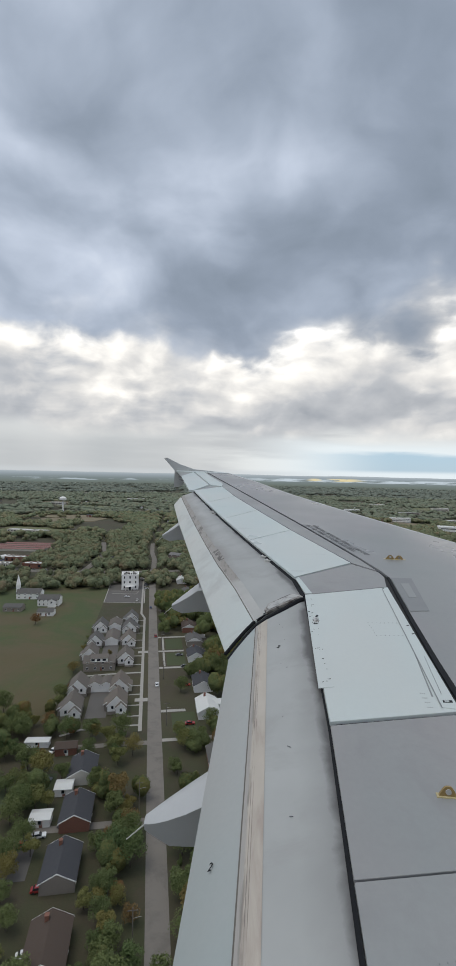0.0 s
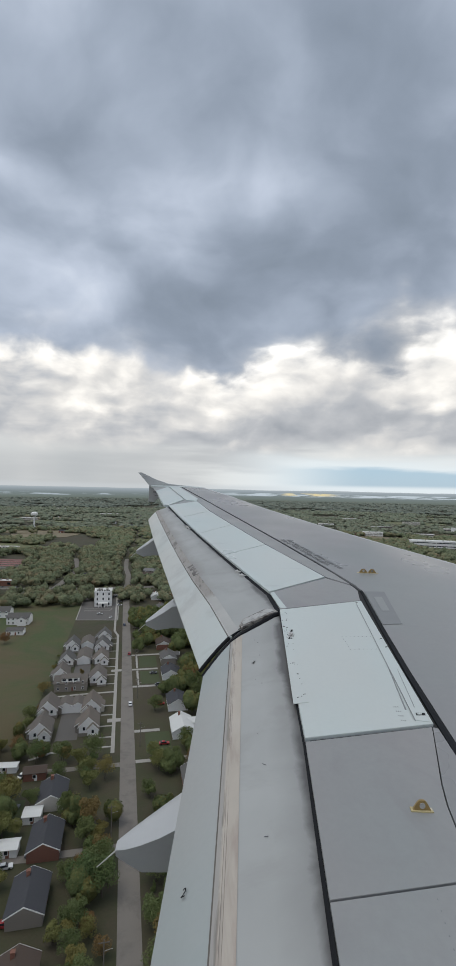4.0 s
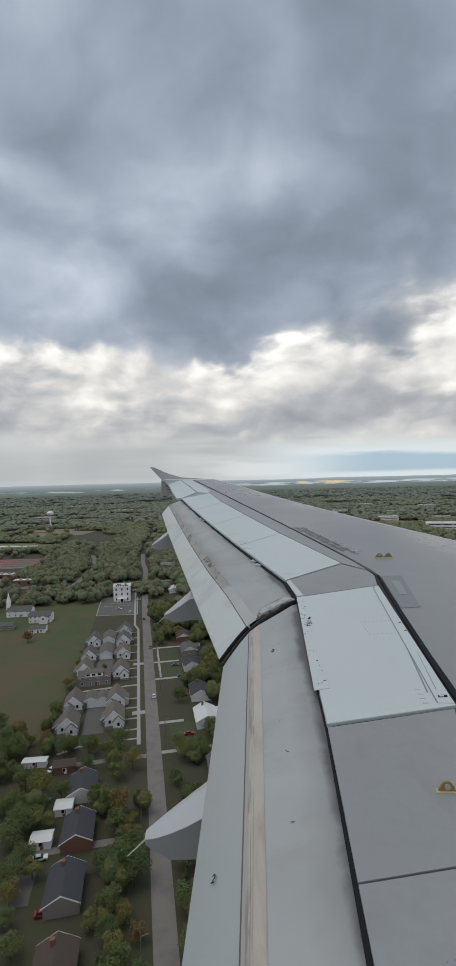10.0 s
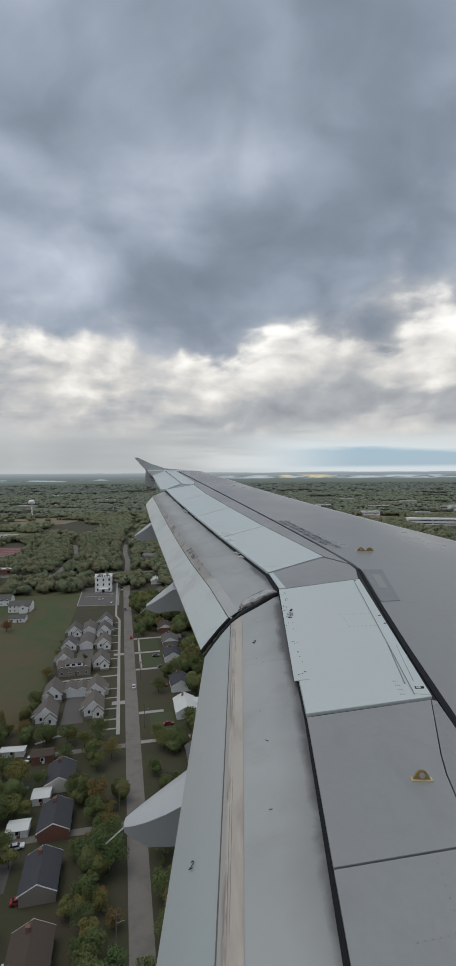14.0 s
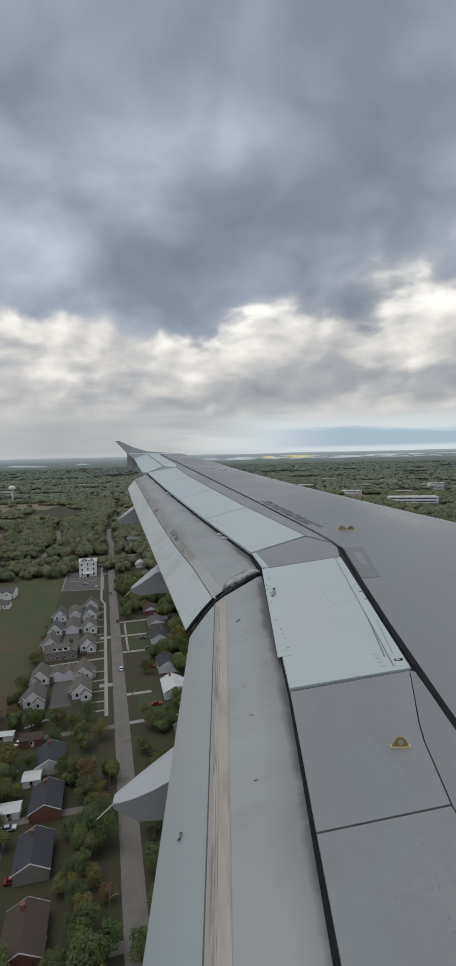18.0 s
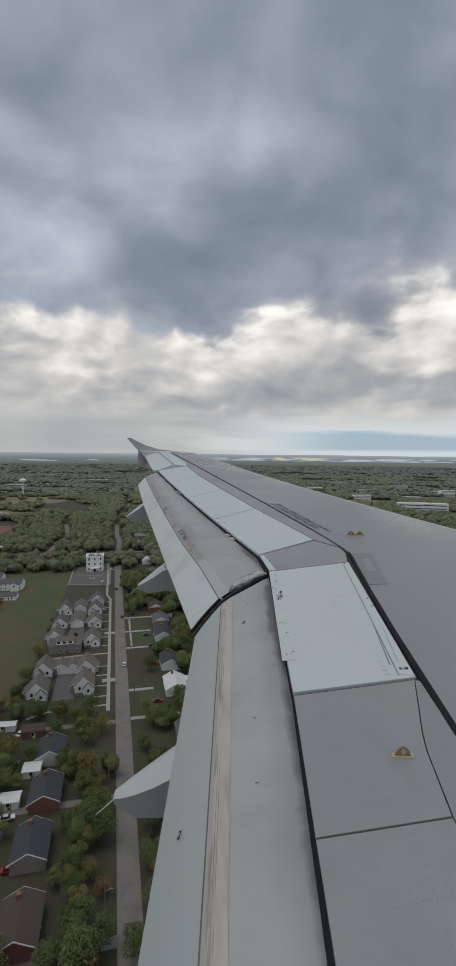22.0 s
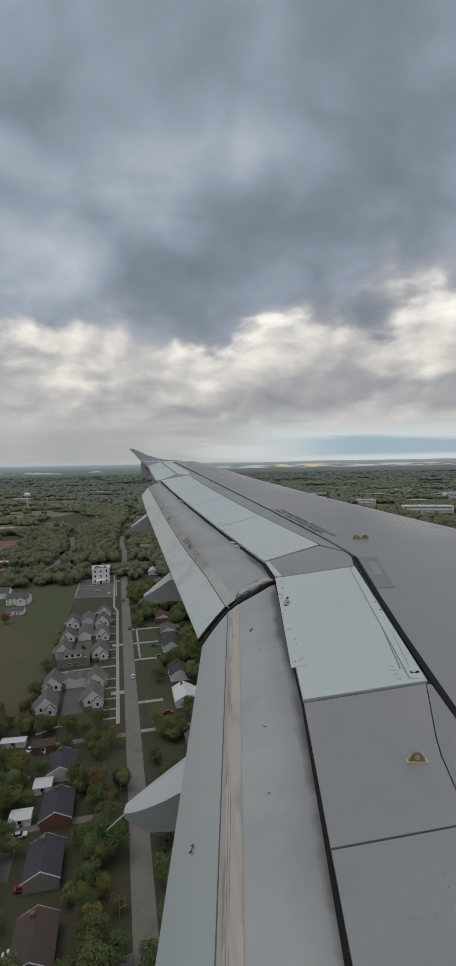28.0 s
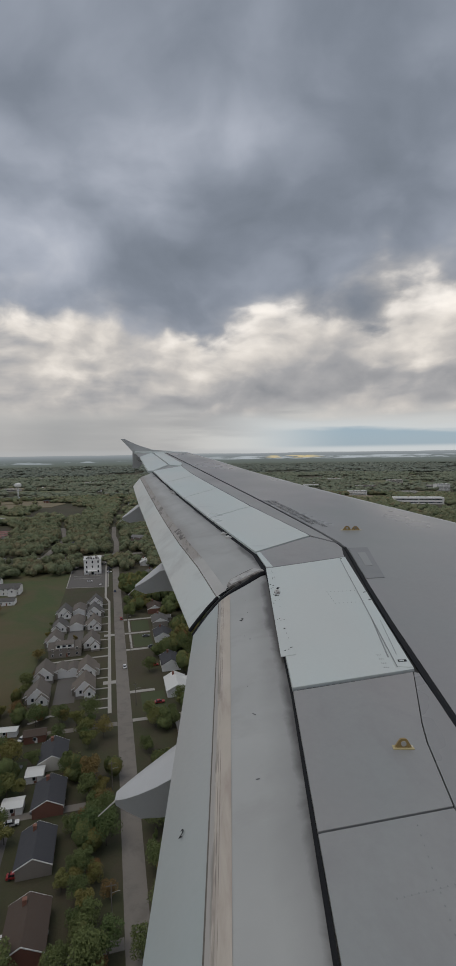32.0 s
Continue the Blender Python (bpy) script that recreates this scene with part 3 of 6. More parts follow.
slab("repair_patch", [(1.40, 5.58), (1.63, 5.6), (1.53, 4.66), (1.34, 4.63)], PATCHED, wing, 0.005, 0.004, "darker repainted patch")
slab("repair_patch", [(1.46, 5.40), (1.55, 5.41), (1.51, 4.98), (1.43, 4.97)], SKIN, wing, 0.008, 0.003, "paler square inside the repainted patch")


# flaps: a forward skin, a worn strip and a paler rear part each, seals at their meeting ends
def flap(name, stations, label, paint, strip, rear):
    """stations: rows of y at the front, y at the rear edge, x of shroud edge, x of strip front, x of strip rear, x of rear edge, depth factor."""
    def ring(st, which):
        yf, yr, x0, x1, x2, x3, k = st
        xs = [x0 + 0.16, x0 + 0.05, x0 - 0.06, 0.5 * (x0 + x1), x1, 0.5 * (x1 + x2), x2, x2 + 0.33 * (x3 - x2), x2 + 0.66 * (x3 - x2), x3]
        dz = [-0.07, -0.034, -0.036, -0.07, -0.116, -0.137, -0.16, -0.222, -0.296, -0.38]
        ys = [yf + (yr - yf) * (xs[0] - x) / (xs[0] - x3) for x in xs]
        return [(x, y, S(y) + k * d) for x, y, d in zip(xs, ys, dz)][which[0]:which[1]]

    def shell(nm, which, mat, parent, thick, lift, lab):
        bm, rings = bmesh.new(), []
        for st in stations:
            top = ring(st, which)
            low = [(x, y, z - thick * (1 - 0.85 * i / (len(top) - 1) if which[1] == 10 else 1)) for i, (x, y, z) in enumerate(top)]
            rings.append([(x, y, z + lift) for x, y, z in top] + low[::-1])
        loft(bm, rings)
        return part(nm, bm, mat, parent, lab, True)

    body = shell(name, (0, 5), paint, wing, 0.09, 0.0, label)
    shell("rub_strip", (4, 7), strip, body, 0.07, 0.003, "worn beige strip along the flap")
    shell("trailing_panel", (6, 10), rear, body, 0.07, 0.0, "paler rear part of the flap")
    bm = bmesh.new()
    loft(bm, [[(p[0] + a, p[1], p[2] + h) for a, h in ((0.003, -0.01), (0.003, 0.0042), (-0.004, 0.0036), (-0.004, -0.01))] for p in (ring(st, (6, 7))[0] for st in stations)])
    part("groove", bm, GROOVE, body)
    if strip is RUB_OUT:
        bm = bmesh.new()
        loft(bm, [[(p[0] + a, p[1], p[2] + h) for a, h in ((0.034, -0.01), (0.032, 0.007), (0.012, 0.009), (0.010, -0.01))] for p in (ring(st, (6, 7))[0] for st in stations)])
        part("raised_edge", bm, FLAP_AFT, body, "pale raised edge along the strip")
        # small scratched cover plate half-way along
        bm, rings = bmesh.new(), []
        for k in (0.30, 0.315, 0.345, 0.36):
            i = int(k * 7)
            f = k * 7 - i
            row = [tuple(p[j] + (q[j] - p[j]) * f for j in range(3)) for p, q in zip(ring(stations[i], (4, 7)), ring(stations[i + 1], (4, 7)))]
            (ax, ay, az), (bx, by, bz) = row[0], row[2]
            rings.append([(ax + (bx - ax) * s, ay + (by - ay) * s, az + (bz - az) * s + h) for s, h in ((-0.15, -0.01), (-0.15, 0.006), (0.62, 0.006), (0.62, -0.01))])
        loft(bm, rings)
        part("cover_plate", bm, WORN, body, "scratched bare metal cover plate")
    return body


INNER = []
for y in (0.35, 1.2, 2.0, 2.9, 3.8, 4.5):
    k = (y - 0.35) / 4.15
    INNER.append((y + 0.47 * k, y - 0.2 * k, x_trail(y), 0.02 + 0.02 * k, -0.075 + 0.01 * k, -0.32 + 0.03 * k, 1.0))
inboard_flap = flap("inboard_flap", INNER, "grey lowered inboard flap with soot stains", FLAP, RUB, FLAP_AFT_IN)
OUTER = []
for y in (5.03, 5.8, 6.6, 7.5, 8.5, 9.5, 10.4, 11.25):
    k = (y - 5.03) / (11.25 - 5.03)
    yr = 4.42 + (11.15 - 4.42) * k
    x2 = interp(yr + 0.2, (4.64, 4.98, 5.77, 6.64, 8.8, 11.23), (-0.09, -0.16, -0.42, -0.70, -1.30, -1.94))
    x3 = interp(yr, (4.38, 5.9, 9.4, 11.2), (-0.32, -0.74, -1.69, -2.14))
    OUTER.append((y + 0.02, yr, x_trail(y), x2 + 0.09 - 0.03 * k, x2, x3, 1.0 - 0.15 * k))
outboard_flap = flap("outboard_flap", OUTER, "grey lowered outboard flap with scuffed paint", FLAP_OUT, RUB_OUT, FLAP_AFT)


def flap_edge(st, shift, radius, name, mat, parent, span=(0, 10)):
    yf, yr, x0, x1, x2, x3, k = st
    xs = [x0 + 0.05, x0 - 0.06, 0.5 * (x0 + x1), x1, x2, x2 + 0.33 * (x3 - x2), x2 + 0.66 * (x3 - x2), x3]
    dz = [-0.034, -0.036, -0.07, -0.116, -0.16, -0.222, -0.296, -0.38]
    pts = []
    for x, d in list(zip(xs, dz))[span[0]:span[1]]:
        y = yf + (yr - yf) * (xs[0] - x) / (xs[0] - x3) + shift
        pts.append((x, y, S(y) + k * d - 0.012))
    bm = bmesh.new()
    tube(bm, pts, radius, 6)
    part(name, bm, mat, parent)


flap_edge(INNER[-1], 0.012, 0.021, "end_seal", RUBBER, inboard_flap)
flap_edge(OUTER[0], -0.02, 0.016, "end_seal", RUBBER, outboard_flap)

# flap track fairings
def fairing(y, tip, nose_x, top_z, mid_z, low_z, width):
    """A pointed canoe: pale rounded back, flat dark sides, nearly level keel."""
    tx, tz = tip
    bm, rings = bmesh.new(), []
    for s in (0.0, 0.02, 0.06, 0.12, 0.2, 0.3, 0.45, 0.7, 1.0):
        x = tx + (nose_x - tx) * s
        w = width * (0.10 + 0.90 * min(1, (s + 0.01) / 0.30) ** 0.7)
        top = tz + 0.03 + (top_z - tz) * min(1.0, s / 0.3)
        low = tz - 0.04 + (low_z - tz + 0.04) * min(1.0, s / 0.3)
        mid = tz + 0.01 + (mid_z - tz) * min(1.0, s / 0.3)
        half = [(0.08, top), (0.20, top - 0.12 * (top - mid)), (0.34, top - 0.5 * (top - mid)), (0.50, mid), (0.485, mid - 0.5 * (mid - low)), (0.30, low - 0.085 * min(1, s / 0.12))]
        # the inboard shoulder climbs forward and its side is cut under
        k = min(1.0, s / 0.5)
        crest, out = mid + 0.085 * k * (top - mid) / (top_z - mid_z + 0.02), 0.50 - 0.04 * k
        inner = [(0.08, top), (0.20, top - 0.12 * (top - crest)), (out - 0.03, crest + 0.12 * (top - crest)), (out, crest), (out - 0.008, crest - 0.06 * (crest - low)), (0.26, low - 0.085 * min(1, s / 0.12))]
        rings.append([(x, y - w * a, z) for a, z in inner] + [(x, y + w * a, z) for a, z in half[::-1]])
    loft(bm, rings)
    body = part("track_fairing", bm, FAIRING, wing, "pale pointed flap track fairing", True)
    bm = bmesh.new()
    tube(bm, [(tx + 0.02, y, tz), (tx - 0.12, y, tz - 0.13)], [0.006, 0.003], 6)
    part("discharge_rod", bm, BARE, body, "thin static discharge rod")


fairing(3.05, (-0.70, -2.22), 0.7, -1.915, -1.985, -2.17, 0.46)
fairing(7.35, (-1.38, -2.06), 0.0, -1.71, -1.82, -2.01, 0.44)
fairing(10.25, (-2.18, -1.40), -0.9, -1.09, -1.19, -1.37, 0.36)


def build_fence():
    bm = bmesh.new()
    outline = [(-3.29, 0.39), (-3.18, 0.395), (-2.75, 0.20), (-2.30, 0.06), (-1.5, 0.0), (-2.1, -0.06), (-2.5, -0.27), (-2.75, -0.52), (-2.93, -0.51), (-2.92, 0.0)]
    loft(bm, [[(x, 15.24 + s + 0.10 * max(z, 0), z) for x, z in outline] for s in (0.0, 0.035)])
    part("tip_fence", bm, FENCE, wing, "grey swept wing tip fence")
    bm = bmesh.new()
    loft(bm, [[(x, y, S(y) + h) for x, y in ((-1.2, 14.97), (-2.30, 14.97), (-2.80, 15.02), (-2.86, 15.24), (-1.45, 15.24))] for h in (-0.05, 0.008)])
    part("tip_cap", bm, LIGHT, wing, "pale rounded wing tip cap")
    for y in (13.05, 13.35, 13.62, 13.86):
        x = interp(y, (11.36, 13.92), (-1.82, -2.47))
        bm = bmesh.new()
        tube(bm, [(x + 0.02, y, S(y) - 0.01), (x - 0.03, y, S(y) - 0.012), (x - 0.09, y - 0.02, S(y) - 0.02)], [0.014, 0.012, 0.007], 6)
        part("static_wick", bm, FADED, wing, "short dark static discharge wick")
    bm = bmesh.new()
    pts = []
    for k in range(40):
        y = 0.35 + 14.85 * k / 39
        a, b = x_seal(y) + 0.02, x_lead(y) + 0.05
        pts.append((b - 0.02, y, S(y) - 0.05 * min(1, (b - a) / 2.5) - 0.004))
    tube(bm, pts, 0.017, 8)
    part("leading_edge_strip", bm, BARE_EDGE, wing, "bright bare metal leading edge", True)


build_fence()


# yellow tie-down hooks: an arched plate with a bushed eye, on a base strip
def hook(x, y, length, holes):
    e = new("rope_hook")
    e.parent = wing
    tagged(e, "worn yellow painted escape rope hook with pale eye")
    h = 0.045 if holes == 1 else 0.048
    w = length / holes
    for i in range(holes):
        c = x + (i - (holes - 1) / 2) * w
        arc = [(c - w * 0.5, 0.0), (c - w * 0.46, h * 0.16), (c - w * 0.26, h * 0.78), (c - w * 0.17, h * 0.95), (c - w * 0.07, h), (c + w * 0.07, h), (c + w * 0.17, h * 0.95), (c + w * 0.26, h * 0.78), (c + w * 0.46, h * 0.16), (c + w * 0.5, 0.0)]
        bm = bmesh.new()
        loft(bm, [[(px, y + d, S(y) + 0.004 + pz) for px, pz in arc] for d in (-0.005, 0.005)])
        plate = part("arch", bm, YELLOW, e)
        bm = bmesh.new()
        r = min(w * 0.17, 0.0135)
        eye = [(c + r * math.cos(k * math.pi / 6), S(y) + 0.56 * h + r * math.sin(k * math.pi / 6)) for k in range(12)]
        loft(bm, [[(px, y + d, pz) for px, pz in eye] for d in (-0.009, 0.009)])
        part("eye_bush", bm, BRACKET, plate, "pale worn metal eye")
    slab("base_strip", [(x - length * 0.62, y - 0.014), (x + length * 0.62, y - 0.014), (x + length * 0.6, y + 0.014), (x - length * 0.6, y + 0.014)], YELLOW_WORN, e, 0.005, 0.01, gap=0)


hook(0.885, 2.39, 0.085, 1)
hook(1.63, 6.33, 0.22, 2)


# markings and small wear
def marking(word, x, y, z, size, turn, parent):
    c = bpy.data.curves.new("mark", "FONT")
    c.body, c.size, c.extrude = word, size, 0.0008
    c.materials.append(INK)
    ob = new("mark", c)
    ob.parent = parent
    tagged(ob, "hand-painted black numeral")
    ob.matrix_local = pose(x, y, z, 0, turn[1], 0) @ pose(0, 0, 0, turn[0]) @ pose(0, 0, 0, 0, 0, turn[2])


marking("2", -0.215, 2.18, S(2.18) - 0.2715, 0.056, (4.8, -43, -22), inboard_flap)
marking("2", 0.112, 3.97, S(3.97) - 0.094, 0.055, (6.3, -14.5, -30), inboard_flap)


def flecks(name, spots, mat, parent, label=""):
    """Small flat marks on the upper surface: rows of x, y, half length, half width, turn, lift."""
    bm = bmesh.new()
    for x, y, a, b, turn, lift in spots:
        c, s = math.cos(turn), math.sin(turn)
        n = 7
        ring = [(x + c * a * math.cos(q) - s * b * math.sin(q), y + s * a * math.cos(q) + c * b * math.sin(q)) for q in (2 * math.pi * k / n for k in range(n))]
        loft(bm, [[(px, py, S(py) + lift + h) for px, py in ring] for h in (-0.002, 0.0)])
    return tagged(part(name, bm, mat, parent, label), kind="stuff")


rng = random.Random(5)
# two lines of stencilled lettering along the seal, back to back
def stencil(words, start, end, flip):
    c = bpy.data.curves.new("stencil_line", "FONT")
    c.body, c.size, c.extrude, c.align_x, c.align_y = words, 0.1, 0.0008, "LEFT", "CENTER"
    c.materials.append(FADED)
    ob = new("stencil_line", c)
    ob.parent = wing
    tagged(ob, "faded stencilled walkway warning")
    bpy.context.view_layer.update()
    p, q = (Vector((x, y, S(y) + 0.003)) for x, y in (start, end))
    if flip:
        p, q = q, p
    ex = (q - p).normalized()
    ey = Vector((0, (S(1) - S(0)), -1)).cross(ex).normalized()
    if ey.x * (-1 if flip else 1) < 0:
        ey = -ey
    ez = ex.cross(ey)
    k = (q - p).length / ob.dimensions.x
    m = Matrix((ex * k, ey * 0.95, ez)).transposed().to_4x4()
    m.translation = p
    ob.matrix_local = m


stencil("DO NOT WALK OUTSIDE THIS AREA", (x_seal(8.1) + 0.085, 8.1), (x_seal(6.62) + 0.095, 6.62), False)
stencil("DO NOT WALK OUTSIDE THIS AREA", (x_seal(8.1) + 0.185, 8.1), (x_seal(6.48) + 0.20, 6.48), True)
flecks("paint_chip", [(0.40 + 0.06 * rng.random(), 3.3 + 1.55 * rng.random(), 0.002 + 0.006 * rng.random() ** 3, 0.003 + 0.009 * rng.random() ** 3, rng.random() * 3, 0.0115) for _ in range(28)], INK, inner)
flecks("paint_chip", [(0.445 + 0.02 * rng.random(), 4.23 + 0.14 * rng.random(), 0.012, 0.024, rng.random() * 3, 0.0119) for _ in range(9)], BARE, inner, "patch of bare metal")
flecks("paint_chip", [(0.432 + 0.045 * rng.random(), 4.19 + 0.22 * rng.random(), 0.007, 0.011, rng.random() * 3, 0.0116) for _ in range(16)], INK, inner)
flecks("fastener_row", [(0.92 + 0.25 * u - 0.02 * v, 4.07 + 0.24 * v + 0.03 * u, 0.003, 0.005, 0, 0.0075) for u, v in [(k / 7, q) for k in range(8) for q in (0, 1)] + [(0, k / 5) for k in range(1, 5)]], FAINT, inner)
flecks("fastener_row", [(1.02 + 0.012 * (k % 3), 3.1 + 0.05 * (k // 3), 0.003, 0.005, 0, 0.0075) for k in range(12)], FAINT, inner)
slab("seam", [(1.101, 3.1), (1.107, 3.1), (1.220, 5.2), (1.216, 5.2)], FAINT, inner, 0.0113, 0.002, gap=0)
slab("seam", [(1.080, 3.22), (1.090, 3.22), (1.163, 4.0), (1.160, 4.0)], FAINT, inner, 0.0078, 0.002, "dark wedge-shaped seam", gap=0)
slab("seam", [(1.148, 3.25), (1.152, 3.25), (1.200, 3.75), (1.197, 3.75)], FAINT, inner, 0.0113, 0.002, gap=0)
slab("latch_slot", [(1.125, 3.155), (1.195, 3.16), (1.198, 3.19), (1.128, 3.185)], INK, inner, 0.0112, 0.001)
slab("latch_plate", [(1.135, 3.162), (1.175, 3.165), (1.176, 3.183), (1.137, 3.18)], LIGHT, inner, 0.0125, 0.001)
for y in (4.28, 4.12, 5.17):
    slab("latch_slot", [(1.21, y), (1.245, y + 0.01), (1.245, y + 0.03), (1.215, y + 0.02)], INK, inner, 0.0112, 0.001)
flecks("rivet_stipple", [(0.60 + 0.028 * k, 1.66 + 0.006 * k, 0.0025, 0.0035, 0, 0.0015) for k in range(14)] + [(0.785 - 0.004 * k, 1.95 - 0.045 * k, 0.0025, 0.0035, 0, 0.0015) for k in range(22)], FAINT, wing)
flecks("scuff", [(0.12 + 0.18 * rng.random(), 1.4 + 3.0 * rng.random(), 0.003 + 0.013 * rng.random() ** 3, 0.0022, rng.random() * 3, -0.076) for _ in range(34)], FADED, inboard_flap)
for y in (6.12, 6.28, 8.9, 9.05):
    bm = bmesh.new()
    x = x_trail(y)
    box(bm, x - 0.075, x + 0.01, y - 0.035, y + 0.03, S(y) - 0.045, S(y) - 0.022)
    box(bm, x - 0.055, x - 0.03, y - 0.05, y + 0.05, S(y) - 0.04, S(y) - 0.015)
    part("hinge_bracket", bm, BARE, wing, "small metal bracket in the spoiler gap")
bm = bmesh.new()
rings = []
for x in (0.06, 0.10, 0.16, 0.22, 0.28, 0.335, 0.36):
    y = 5.05 + (x - 0.55) * 0.72
    w = 0.06 if x in (0.06, 0.36) else 0.115
    z = -0.028 - 0.075 * max(0, 0.32 - x) / 0.32
    rings.append([(x - 0.4 * a, y + a, S(y) + z + h) for a, h in ((0.015, -0.02), (0.015, 0.012), (w, 0.012), (w, -0.02))])
loft(bm, rings)
part("end_bracket", bm, BRACKET, outboard_flap, "scratched bare metal bracket")
# larger dark plate under the bracket, added as the shade of its surrounding gap
bm, rings = bmesh.new(), []
for x in (0.03, 0.10, 0.16, 0.22, 0.28, 0.335, 0.385):
    y = 5.05 + (x - 0.55) * 0.72
    w = 0.05 if x in (0.03, 0.385) else 0.14
    z = -0.028 - 0.075 * max(0, 0.32 - x) / 0.32
    rings.append([(x - 0.4 * a, y + a, S(y) + z + h) for a, h in ((-0.01, -0.02), (-0.01, 0.007), (w, 0.007), (w, -0.02))])
loft(bm, rings)
part("bracket_gap_shade", bm, WORN, outboard_flap, "dark chafed plate standing in for the shaded gap round the bracket")



# ---- the land below: 110 m under the cabin window ----
GZ = -110.0
STREET_TURN = 13.6


def street_x(y):
    return 3.5 - 0.242 * y


def ground_material():
    m, t, b = material("lawn_and_woodland_soil", 0.95)
    wide = tex(t, 0.012, 5, 0.6)
    mid = tex(t, 0.09, 5, 0.6)
    fine = tex(t, 1.4, 4, 0.65)
    col = ramp(t, wide, [(0.36, (0.064, 0.052, 0.030)), (0.5, (0.050, 0.056, 0.024)), (0.62, (0.074, 0.064, 0.033))])
    col = blend(t, spread(t, mid, 0.42, 0.66), col, (0.070, 0.055, 0.036))
    col = blend(t, spread(t, fine, 0.35, 0.7, 0, 0.5), col, (0.045, 0.046, 0.026))
    link(t, col, b.inputs["Base Color"])
    bump(t, b, fine, 0.4, 0.3)
    return m


def foliage(name, stops, per_object):
    m, t, b = material(name, 0.8)
    geo = t.nodes.new("ShaderNodeNewGeometry")
    if per_object:
        info = t.nodes.new("ShaderNodeObjectInfo")
        base = ramp(t, info.outputs["Random"], stops)
    else:
        # groves of one kind, with single crowns that have turned
        kin = t.nodes.new("ShaderNodeMath")
        kin.operation = "MULTIPLY_ADD"
        link(t, geo.outputs["Random Per Island"], kin.inputs[0])
        kin.inputs[1].default_value = 0.42
        link(t, spread(t, tex(t, 0.045, 3, 0.7), 0.30, 0.70, -0.10, 0.68), kin.inputs[2])
        base = ramp(t, kin.outputs[0], stops)
    k = spread(t, geo.outputs["Random Per Island"], 0, 1, 0.0, 0.30)
    col = blend(t, k, base, blend(t, 1.0, base, (0.5, 0.48, 0.46), "MULTIPLY"))
    link(t, col, b.inputs["Base Color"])
    b.inputs["Specular IOR Level"].default_value = 0.1
    if not per_object:
        tuft = tex(t, 0.55, 5, 0.7)
        link(t, blend(t, spread(t, tuft, 0.35, 0.65, 0, 0.28), col, blend(t, 1.0, col, (0.45, 0.45, 0.45), "MULTIPLY")), b.inputs["Base Color"])
        bump(t, b, tuft, 0.9, 2.0)
    return m


GREENS = [(0.0, (0.095, 0.135, 0.055)), (0.25, (0.140, 0.168, 0.066)), (0.5, (0.120, 0.150, 0.062)), (0.68, (0.185, 0.190, 0.070)), (0.84, (0.215, 0.185, 0.066)), (0.95, (0.200, 0.140, 0.062)), (1.0, (0.225, 0.125, 0.058))]
LEAVES = foliage("autumn_leaves", GREENS, True)
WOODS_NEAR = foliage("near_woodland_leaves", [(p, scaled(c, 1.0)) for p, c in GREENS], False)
# aerial haze is mixed into these leaf colours, greyer with each farther band
HAZED_WOODS = foliage("hazed_far_leaves", [(0.0, (0.165, 0.205, 0.122)), (0.4, (0.210, 0.238, 0.140)), (0.62, (0.245, 0.250, 0.146)), (0.82, (0.285, 0.252, 0.152)), (1.0, (0.305, 0.225, 0.145))], False)
HAZED_WOODS_BEYOND = foliage("hazed_distant_leaves", [(0.0, (0.195, 0.230, 0.171)), (0.4, (0.222, 0.254, 0.179)), (0.7, (0.242, 0.257, 0.183)), (1.0, (0.262, 0.248, 0.183))], False)
HAZED_WOODS_LAST = foliage("hazed_farthest_leaves", [(0.0, (0.193, 0.226, 0.190)), (0.5, (0.215, 0.244, 0.199)), (1.0, (0.237, 0.242, 0.199))], False)
BARK = surface("grey_bark", (0.09, 0.075, 0.06), 0.9, scale=2, vary=0.3, grain=14, relief=0.5)
SOIL = ground_material()
ASPHALT = surface("worn_asphalt", (0.205, 0.185, 0.163), 0.9, scale=0.12, vary=0.10, grain=2.5, relief=0.2, dirt=(0.12, 0.108, 0.098), dirt_at=(0.5, 0.75), dirt_scale=0.15)
LOT = surface("parking_asphalt", (0.125, 0.116, 0.108), 0.9, scale=0.1, vary=0.2, grain=2.0, relief=0.2)
CONCRETE = surface("pale_concrete", (0.36, 0.34, 0.31), 0.85, scale=0.4, vary=0.14, grain=5, relief=0.2)
GRASS = surface("mown_field_grass", (0.066, 0.088, 0.030), 0.95, scale=0.04, vary=0.35, grain=0.5, relief=0.3, dirt=(0.105, 0.080, 0.042), dirt_at=(0.44, 0.60), dirt_scale=0.016)
LAWN = surface("clipped_lawn", (0.064, 0.078, 0.034), 0.95, scale=0.15, vary=0.25, grain=1.2, relief=0.3)
WHITE = surface("white_siding", (0.82, 0.81, 0.79), 0.7, scale=0.6, vary=0.06, grain=6, relief=0.05)
CREAM = surface("cream_siding", (0.56, 0.53, 0.47), 0.7, scale=0.6, vary=0.08, grain=6, relief=0.05)
BRICK = surface("red_brick", (0.22, 0.10, 0.07), 0.85, scale=1.0, vary=0.2, grain=9, relief=0.2)
TAUPE = surface("taupe_siding", (0.26, 0.23, 0.20), 0.75, scale=0.6, vary=0.1, grain=6, relief=0.05)
